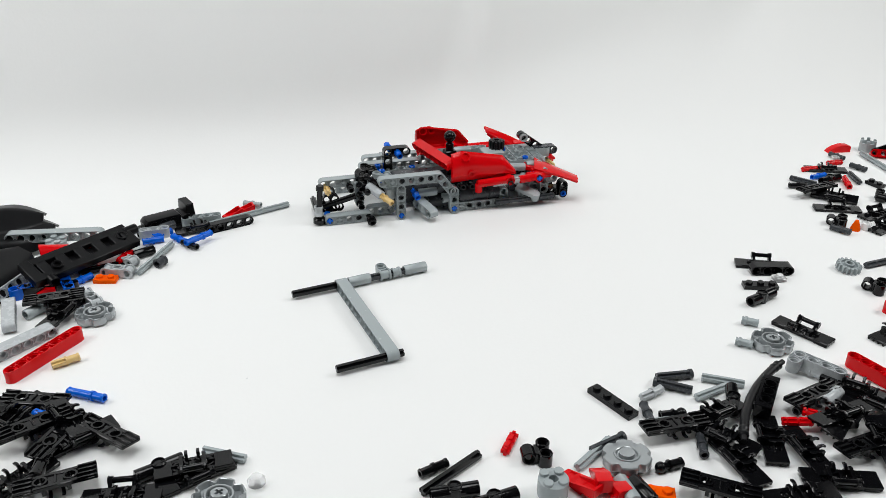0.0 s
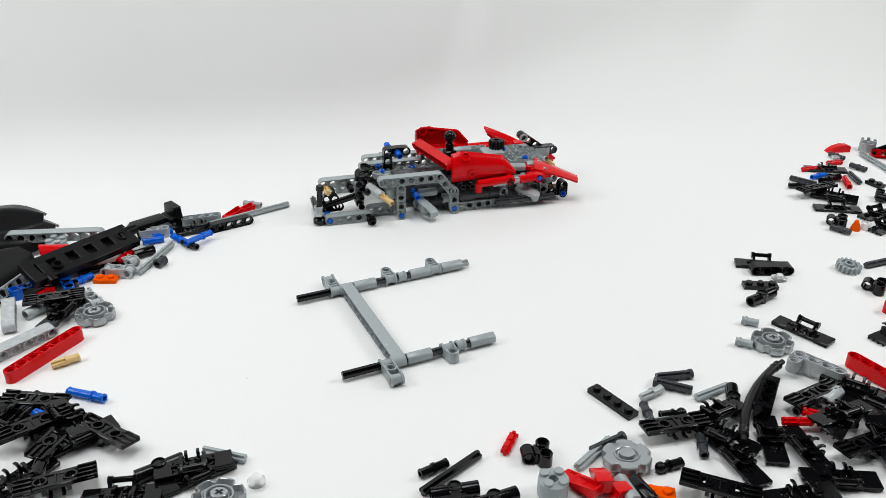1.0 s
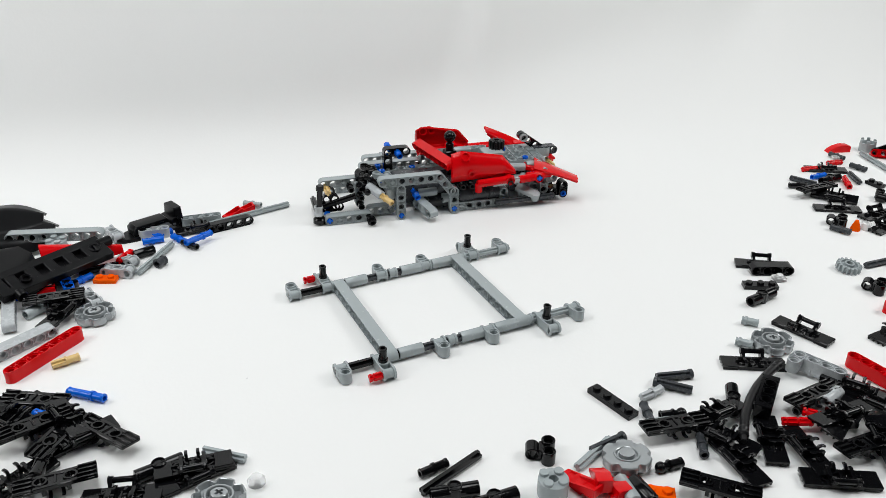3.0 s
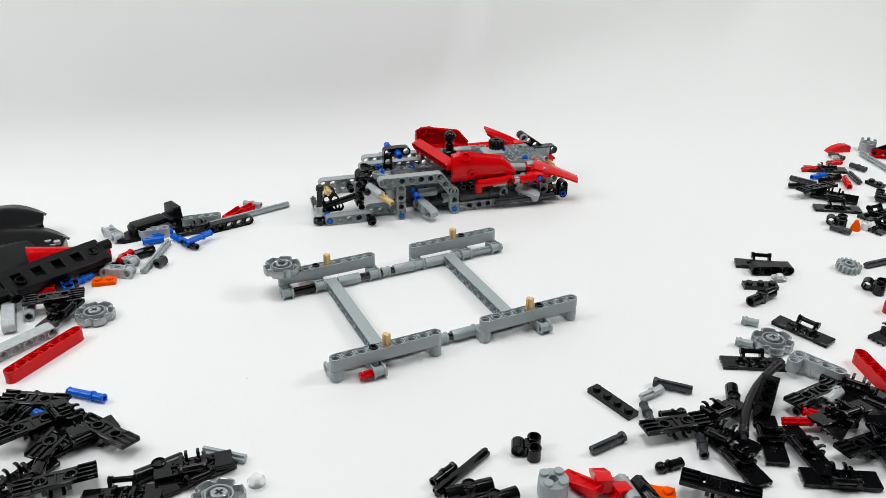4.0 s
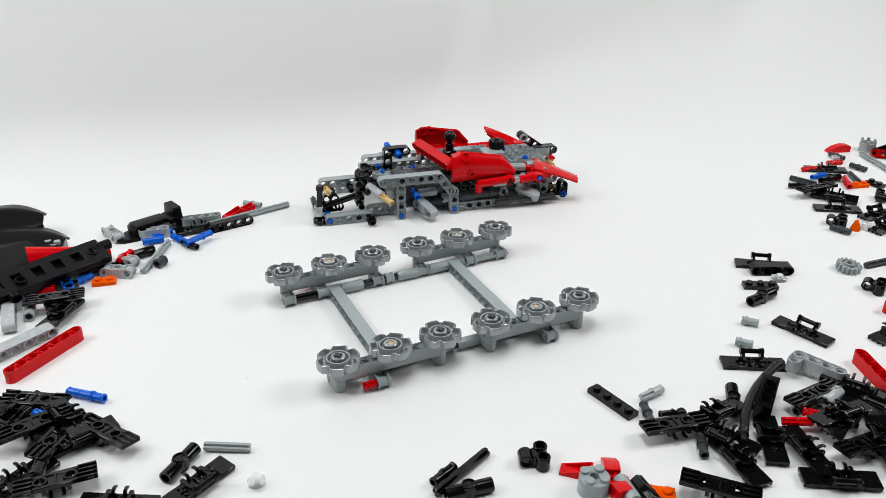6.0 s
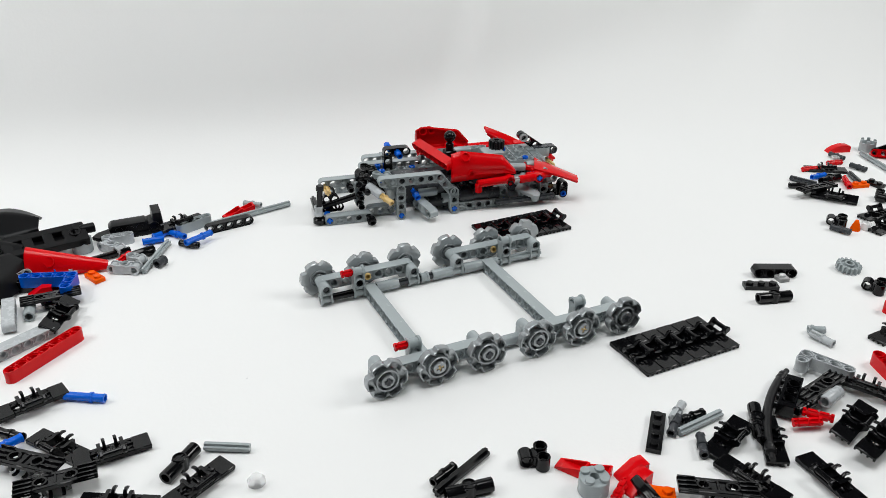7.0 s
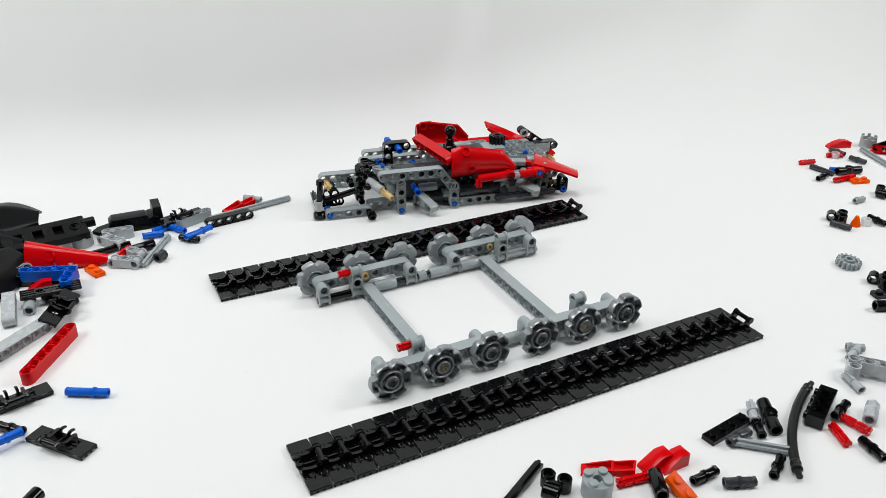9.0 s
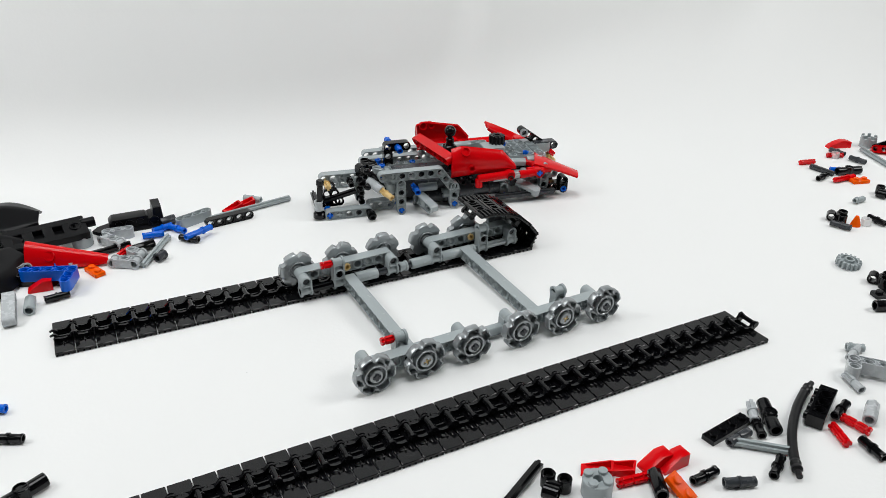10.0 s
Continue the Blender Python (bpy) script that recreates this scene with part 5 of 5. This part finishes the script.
loose("wedge", slope_mesh("red", 2), [(0, lay(0.0686, -0.1109, -111, 0.004)), (4.8, lay(0.0804, -0.1029, -119)), (6.4, lay(0.0878, -0.1105, 2)), (8.3, lay(0.1004, -0.1105, -1)), (8.66, lay(0.1009, -0.1129, 2))], "red curved wedge piece", "wedge", "red wedges")
loose("wedge", slope_mesh("red", 2), [(0, lay(0.0740, -0.1166, -92)), (6.4, lay(0.0850, -0.1184, 16)), (8.3, lay(0.1085, -0.1147, 2)), (8.66, lay(0.1091, -0.1166, 4))], "red wedge piece with a flat top", "wedge", "red wedges")
axle(30.0, "grey", [(0, lay(0.0787, -0.0911, 22, 0.0024)), (3.9, lay(0.09, -0.17, 10, 0.0024))], "grey")
loose("axle_joiner", tube_mesh(16.0, "black"), [(0, lay(0.0841, -0.1244, -91, 0.0037)), (4.0, lay(0.0849, -0.1254, -94, 0.0037)), (8.66, lay(0.0919, -0.1269, -113, 0.0037))], "black fluted axle joiner on the paper", "axle joiner")
loose("axle_joiner", tube_mesh(16.0, "grey"), [(0, lay(0.0772, -0.1211, -98, 0.0037)), (6.6, lay(0.10, -0.18, 10, 0.0037))], "grey fluted axle joiner on the paper", "axle joiner")
loose("clear_plate", orange, [(0, lay(0.0913, -0.1278, -35)), (8.66, lay(0.1000, -0.1330, -70, 0.002, 0, 30))], "small clear orange plate on the paper", "clear plate", "clear pieces")
pin(ball_pin_mesh("black"), [(0, lay(0.1074, -0.1151, -6, 0.003)), (4.4, lay(0.13, -0.19, 0, 0.003))], "black ball-ended")
pin(axle_short_mesh("red"), [(0, lay(0.0757, -0.1185, 33, 0.0024)), (8.3, lay(0.0829, -0.1184, -7, 0.0024))], "red notched")
# front of the sheet, right
studded("plate", 4, "black", [(0, lay(0.1134, -0.0589, -79)), (6.4, lay(0.1192, -0.0904, -133)), (8.3, lay(0.1484, -0.1087, 11)), (8.66, lay(0.1534, -0.1076, 10))], "black plate with one row of four studs")
pin(axle_pin_mesh("pale_grey"), [(0, lay(0.1373, -0.0631, 8, 0.003)), (6.4, lay(0.1401, -0.0823, 31, 0.003)), (8.3, lay(0.1684, -0.1062, -125, 0.004)), (8.66, lay(0.1742, -0.1041, -125, 0.004))], "pale grey")
pin(pin_mesh("dark_grey"), [(0, lay(0.1240, -0.0766, -111, 0.003)), (6.4, lay(0.1310, -0.0912, 36, 0.003)), (8.3, lay(0.1503, -0.1175, 11, 0.003)), (8.66, lay(0.1533, -0.1165, 9, 0.003))], "dark grey")
pin(ball_pin_mesh("black"), [(0, lay(0.1366, -0.0833, 165, 0.003)), (6.4, lay(0.1444, -0.0895, 3, 0.003)), (8.3, lay(0.1628, -0.1171, -121, 0.003)), (8.66, lay(0.1689, -0.1138, -118, 0.003))], "black ball-ended")
axle(24.0, "grey", [(0, lay(0.1834, -0.0704, -42, 0.0024)), (0.9, lay(0.10, -0.20, 0, 0.0024))], "grey")
axle(24.0, "grey", [(0, lay(0.1703, -0.0760, 3, 0.0024)), (1.4, lay(0.11, -0.21, 0, 0.0024))], "grey")
axle(32.0, "grey", [(0, lay(0.1342, -0.0872, -15, 0.0024)), (6.4, lay(0.1455, -0.0947, 6, 0.0024)), (7.4, lay(0.1407, -0.1031, -62, 0.0024)), (8.3, lay(0.1566, -0.1285, -41, 0.0024)), (8.66, lay(0.1605, -0.1271, -40, 0.0024))], "grey")
pin(pin_mesh("dark_grey"), [(0, lay(0.1335, -0.1102, -123, 0.003)), (7.4, lay(0.1296, -0.1421, -5, 0.003)), (8.66, lay(0.1299, -0.1421, -21, 0.003))], "dark grey")
pin(pin_mesh("black"), [(0, lay(0.14, -0.21, 0, 0.003)), (7.4, lay(0.1148, -0.1314, 10, 0.003)), (8.66, lay(0.1172, -0.1315, 5, 0.003))], "black")
pin(pin_mesh("black"), [(0, lay(0.15, -0.21, 0, 0.003)), (7.3, lay(0.1616, -0.1310, -111, 0.003)), (7.8, lay(0.1510, -0.1269, -7, 0.003)), (8.3, lay(0.1527, -0.1405, 18, 0.003)), (8.66, lay(0.1551, -0.1417, 32, 0.003))], "black")
pin(pin_mesh("black"), [(0, lay(0.16, -0.21, 0, 0.003)), (7.7, lay(0.2056, -0.1539, -95, 0.003)), (8.66, lay(0.2104, -0.1522, -97, 0.003))], "black")


def hose_mesh():
    """A gently bent ribbed hose, bulging towards +x, its ends stepped."""
    def go(bm):
        n, rings = 84, []
        for i in range(n + 1):
            u = i / n
            a = radians(-17.7 + 35.4 * u)
            c = Vector((-140 + 140 * math.cos(a), 140 * math.sin(a), 0))
            e = Vector((math.cos(a), math.sin(a), 0))
            r = 2.45 + (0.12 if i % 2 else -0.06)
            if u < 0.14 or u > 0.86:
                w = min(u, 1 - u)
                r = 1.6 if w < 0.055 else (2.8 if 0.055 <= w < 0.075 or 0.10 <= w < 0.12 else 2.3)
            rings.append([c + r * (e * math.cos(TAU * k / 14) + Vector((0, 0, 1)) * math.sin(TAU * k / 14)) for k in range(14)])
        loft(bm, rings)
    return made("hose", "soft_black", go)


def hose_at(x, y, rz, z):
    return lay(x, y, rz, z) @ pose(0.0066, 0, 0)


loose("hose", hose_mesh(), [(0, hose_at(0.1855, -0.0997, 121.9, 0.009)), (6.5, hose_at(0.1893, -0.1086, -230, 0.005)), (7.3, hose_at(0.1919, -0.1099, 138.7, 0.0034)), (8.2, hose_at(0.1874, -0.1255, 127.4, 0.0034)), (8.66, hose_at(0.1919, -0.1252, 129.5, 0.0034))], "ribbed black rubber hose, gently bent", "hose")
brick = made("holed_brick", "black", lambda bm: (beam_cells(bm, 3, 7.8, pose(-8, 0, 4.2, 90, 0, 0)), block(bm, -16, -11.6, -3.9, 3.9, 0, 9.4, 0.3), block(bm, 11.6, 16, -3.9, 3.9, 0, 9.4, 0.3), block(bm, -12, 12, -3.85, 3.85, 7.4, 9.4, 0.3), block(bm, -12, 12, -3.85, 3.85, 0, 1.2, 0.3)))
hb = loose("holed_brick", brick, [(0, lay(0.1922, -0.1012, -143, 0.008, 90)), (6.5, lay(0.2063, -0.1048, -145, 0.006, 90)), (7.7, lay(0.2071, -0.1032, -145, 0.0045, 90)), (8.2, lay(0.2083, -0.1214, -150, 0.0045, 90)), (8.66, lay(0.2136, -0.1214, -150, 0.0045, 90))], "black brick with three side holes and studs", "holed brick")
for k in range(4):
    part("stud", stud_mesh("black"), pose((-12 + 8 * k) / 1000, 0, 0.0094), hb)
lbeam = bent_mesh(4, 2, 90, "pale_grey")
loose("bent_beam", lbeam, [(0, lay(0.2425, -0.1004, 110, 0.0075)), (6.5, lay(0.2494, -0.1006, 114, 0.0070)), (7.4, lay(0.2648, -0.1039, 145, 0.0062)), (8.2, lay(0.2667, -0.1133, 135.7, 0.0062)), (8.66, lay(0.2754, -0.1144, 132.9, 0.0062))], "pale grey bent beam with open holes", "beam", "loose beams")
pin(pin_mesh("grey", 8.0, 2.6), [(0, lay(0.39, -0.15, 0, 0.003)), (6.5, lay(0.2741, -0.0522, -32, 0.003)), (7.8, lay(0.2713, -0.0831, -36, 0.003)), (8.66, lay(0.2764, -0.0807, -32, 0.003))], "grey half")
pin(pin_mesh("pale_grey"), [(0, lay(0.39, -0.16, 0, 0.003)), (7.8, lay(0.2690, -0.0890, 20, 0.003)), (8.66, lay(0.2735, -0.0858, 22, 0.003))], "pale grey")
pin(axle_pin_mesh("pale_grey"), [(0, lay(0.2359, -0.0865, -73, 0.004)), (6.4, lay(0.2716, -0.0626, -80, 0.003)), (7.2, lay(0.2418, -0.1042, -68, 0.003)), (8.2, lay(0.2436, -0.1085, -93, 0.003)), (8.66, lay(0.2483, -0.1070, -104, 0.003))], "pale grey")
beam(5, "red", [(0, lay(0.2681, -0.1060, -84, 0.005)), (3.2, lay(0.2690, -0.1039, -109, 0.004)), (6.5, lay(0.2775, -0.1098, -109, 0.004)), (7.3, lay(0.2756, -0.1170, -88, 0.004)), (8.2, lay(0.30, -0.16, -30, 0.004))], "red")
beam(5, "red", [(0, lay(0.3576, -0.0526, 9, 0.004)), (7.9, lay(0.36, -0.09, 30, 0.004))], "red")
pin(axle_short_mesh("red"), [(0, lay(0.1902, -0.1195, -27, 0.006)), (6.5, lay(0.1961, -0.1211, -21, 0.005)), (7.4, lay(0.2126, -0.1239, -63, 0.0024)), (8.2, lay(0.2002, -0.1380, -107, 0.0024)), (8.66, lay(0.2043, -0.1368, -109, 0.0024))], "red notched")
pin(axle_short_mesh("red"), [(0, lay(0.2048, -0.1201, -50, 0.006)), (7.4, lay(0.2045, -0.1429, -98, 0.0024)), (7.9, lay(0.2000, -0.1374, -108, 0.0024)), (8.2, lay(0.2153, -0.1350, -70, 0.0024)), (8.66, lay(0.2191, -0.1345, -78, 0.0024))], "red notched")
loose("axle_joiner", tube_mesh(16.0, "pale_grey"), [(0, lay(0.2236, -0.1122, 15, 0.007)), (7.4, lay(0.2252, -0.1183, 24, 0.0037)), (7.8, lay(0.2274, -0.1332, 37, 0.0037)), (8.66, lay(0.2333, -0.1318, 34, 0.0037))], "pale grey fluted axle joiner", "axle joiner")
loose("elbow", elbow_mesh("black"), [(0, lay(0.1719, -0.0903, -129, 0.006)), (6.5, lay(0.1735, -0.1073, -127, 0.0037)), (7.3, lay(0.1713, -0.1085, -100, 0.0037)), (7.9, lay(0.1700, -0.1084, -130, 0.0037)), (8.2, lay(0.1746, -0.1127, -119, 0.0037)), (8.66, lay(0.1798, -0.1109, -118, 0.0037))], "black two-socket elbow with a pin hole", "elbow", "elbows")
pin(pin_mesh("black"), [(0, lay(0.2042, -0.1117, 8, 0.006)), (7.7, lay(0.2078, -0.1096, 34, 0.003)), (8.2, lay(0.2169, -0.1245, 21, 0.004)), (8.66, lay(0.2200, -0.1231, 20, 0.004))], "black")
# right side, middle of the sheet
loose("socket_beam", made("socket_beam", "black", lambda bm: (beam_cells(bm, 4, 7.8, pose(-12, 0, 4, 90, 0, 0)), block(bm, -14, 14, 3.9, 5.0, 1, 7.6, 0.3))), [(0, lay(0.3096, 0.0194, -25)), (6.5, lay(0.3089, 0.0159, -25)), (7.1, lay(0.34, 0.0 - 0.16, 0, 0.0))], "short black beam with side sockets", "beam")
studded("plate", 3, "black", [(0, lay(0.2875, 0.0068, -28)), (6.5, lay(0.2876, 0.0063, -26)), (7.1, lay(0.35, -0.17, 0, 0.0))], "black plate with one row of three studs")
loose("elbow", elbow_mesh("black"), [(0, lay(0.2740, -0.0081, 8, 0.0037)), (6.5, lay(0.2817, -0.0117, -15, 0.0037)), (7.1, lay(0.36, -0.18, 0, 0.0037))], "black two-socket elbow with a pin hole", "elbow", "elbows")
clear_bit = made("clear_tile", "clear", lambda bm: (block(bm, -4, 4, -3.9, 3.9, 0, 3.2, 0.3), rod(bm, circle(2.4, 16), 3.1, 4.9, 0.2)))
loose("clear_plate", clear_bit, [(0, lay(0.3078, 0.0091, -10)), (6.5, lay(0.3097, 0.0083, -10)), (7.1, lay(0.37, -0.19, 0))], "tiny clear plate with one stud", "clear plate", "clear pieces")
pin(pin_mesh("grey", 8.0, 2.6), [(0, lay(0.2427, -0.0262, -49, 0.003)), (6.4, lay(0.37, -0.15, 0, 0.003))], "grey half")
pin(pin_mesh("grey", 8.0, 2.6), [(0, lay(0.2211, -0.0437, -50, 0.003)), (6.4, lay(0.38, -0.15, 0, 0.003))], "grey half")
loose("gear", gear_mesh(16, "grey", 5.0, 3.2), [(0, lay(0.3662, -0.0007, 10, 0.003, 6, 0))], "grey sixteen-tooth gear lying on the paper", "gear")
axle(40.0, "dark_grey", [(0, lay(0.4001, -0.0054, -4, 0.0024)), (6.4, lay(0.46, -0.04, 0, 0.0024))], "dark grey")
loose("triple_socket", triple_mesh("black"), [(0, lay(0.3600, -0.0330, -60, 0)), (7.8, lay(0.3664, -0.0324, -60, 0))], "black block of three round sockets", "socket block", "socket blocks")
studded("plate", 2, "black", [(0, lay(0.40, -0.08, 0)), (7.6, lay(0.3531, -0.0424, -13))], "black plate with one row of two studs")
loose("axle_joiner", tube_mesh(16.0, "black"), [(0, lay(0.40, -0.1, 0, 0.0037)), (7.6, lay(0.3383, -0.0557, -20, 0.0037))], "black fluted axle joiner on the paper", "axle joiner")
# right edge, far
loose("triple_socket", triple_mesh("black"), [(0, lay(0.4240, 0.0566, -50, 0))], "black block of three round sockets", "socket block", "socket blocks")
pin(pin_mesh("dark_grey"), [(0, lay(0.4128, 0.0476, -66, 0.003))], "dark grey")
cone = made("clear_cone", "clear_orange", lambda bm: lathe(bm, [(4.0, 0), (4.0, 1.2), (1.4, 8.6), (0.3, 9.0)], 16))
loose("clear_cone", cone, [(0, lay(0.4282, 0.0462, 0))], "small clear orange cone standing upright", "clear cone", "clear pieces")
loose("clear_ring", made("clear_ring", "clear", lambda bm: collar(bm, pose(0, 0, 3), 6.0, 4.0)), [(0, lay(0.4367, 0.0436, 0))], "small clear plastic ring", "clear ring", "clear pieces")
pin(axle_pin_mesh("red", 8, 16), [(0, lay(0.4971, 0.1142, -127, 0.003)), (7.9, lay(0.5001, 0.1176, -2, 0.003))], "red")
axle(24.0, "dark_grey", [(0, lay(0.5159, 0.1227, -117, 0.0024)), (8.66, lay(0.4947, 0.1420, -81, 0.0024))], "dark grey")
axle(24.0, "dark_grey", [(0, lay(0.4660, 0.1368, -66, 0.0024)), (7.9, lay(0.4969, 0.1434, -70, 0.0024)), (8.5, lay(0.62, 0.10, 0, 0.0024))], "dark grey")
pin(pin_mesh("dark_grey"), [(0, lay(0.5403, 0.1396, -80, 0.003)), (8.66, lay(0.5463, 0.1460, -80, 0.003))], "dark grey")
pin(axle_short_mesh("red"), [(0, lay(0.4953, 0.1567, -14, 0.0024)), (8.66, lay(0.4977, 0.1627, -13, 0.0024))], "red notched")
pin(pin_mesh("blue", 8, 8), [(0, lay(0.4873, 0.1388, -3, 0.003)), (8.0, lay(0.5081, 0.1418, -24, 0.003)), (8.66, lay(0.5083, 0.1347, -35, 0.003))], "long blue")
loose("elbow", elbow_mesh("black"), [(0, lay(0.4892, 0.1274, 5, 0.0037)), (7.9, lay(0.5196, 0.1343, -14, 0.0037)), (8.66, lay(0.5138, 0.1285, -14, 0.0037))], "black two-socket elbow with a pin hole", "elbow", "elbows")
pin(pin_mesh("black"), [(0, lay(0.4524, 0.1304, -24, 0.003)), (8.5, lay(0.4763, 0.1225, 11, 0.003)), (8.66, lay(0.4814, 0.1290, 14, 0.003))], "black")
loose("wedge", curve_mesh("red"), [(0, lay(0.5636, 0.1847, -18))], "red curved wedge piece", "wedge", "red wedges")
loose("toothed_ring", made("toothed_ring", "grey", lambda bm: (lathe(bm, [(4.5, 0), (7.8, 0), (7.8, 9), (6.0, 9), (5.6, 2), (4.5, 2)], 24, Matrix(), True), *[block(bm, -1.6, 1.6, 5.8, 7.7, 8.5, 12, 0.3, pose(0, 0, 0, 0, 0, 60 * k)) for k in range(6)])), [(0, lay(0.5927, 0.1739, 10))], "grey toothed ring standing upright", "toothed ring")
axle(56.0, "grey", [(0, lay(0.5681, 0.1408, -108, 0.0024))], "grey")
beam(5, "red", [(0, lay(0.5964, 0.1482, -41, 0.0037, 60))], "red")
beam(4, "black", [(0, lay(0.6045, 0.1636, 8, 0.0037, 60))], "black")
loose("clear_ring", CACHE["clear_ring"], [(0, lay(0.5364, 0.1639, 0))], "small clear plastic ring", "clear ring", "clear pieces")
pin(pin_mesh("dark_grey"), [(0, lay(0.5456, 0.1697, -84, 0.003))], "dark grey")
pin(axle_short_mesh("red"), [(0, lay(0.5304, 0.1588, -13, 0.0024)), (8.66, lay(0.5372, 0.1649, -24, 0.0024))], "red notched")
studded("plate", 2, "black", [(0, lay(0.5226, 0.1054, -87)), (7.9, lay(0.60, 0.08, 0))], "black plate with one row of two studs")
loose("triple_socket", triple_mesh("black"), [(0, lay(0.5027, 0.0797, 20, 0))], "black block of three round sockets", "socket block", "socket blocks")
loose("clear_plate", orange, [(0, lay(0.61, 0.06, 0)), (5.2, lay(0.5071, 0.1097, -14))], "small clear orange plate on the paper", "clear plate", "clear pieces")
pin(pin_mesh("black"), [(0, lay(0.62, 0.04, 0, 0.003)), (8.2, lay(0.4478, 0.0422, -88, 0.003))], "black")
pin(pin_mesh("grey", 8.0, 2.6), [(0, lay(0.63, 0.04, 0, 0.003)), (8.0, lay(0.4657, 0.0775, 1, 0.003))], "grey half")

loose("dust_speck", made("dust_speck", "dark_grey", lambda bm: lathe(bm, [(0.05, 0), (0.26, 0.04), (0.2, 0.12), (0.03, 0.16)], 7)), [(0, lay(-0.0684, 0.0514, 20))], "tiny dark speck of dust on the paper", "dust speck")


def motions():
    walk(undercarriage, uc_rows())
    for ob, states in MOVES:
        walk(ob, rows_of(states))


motions()
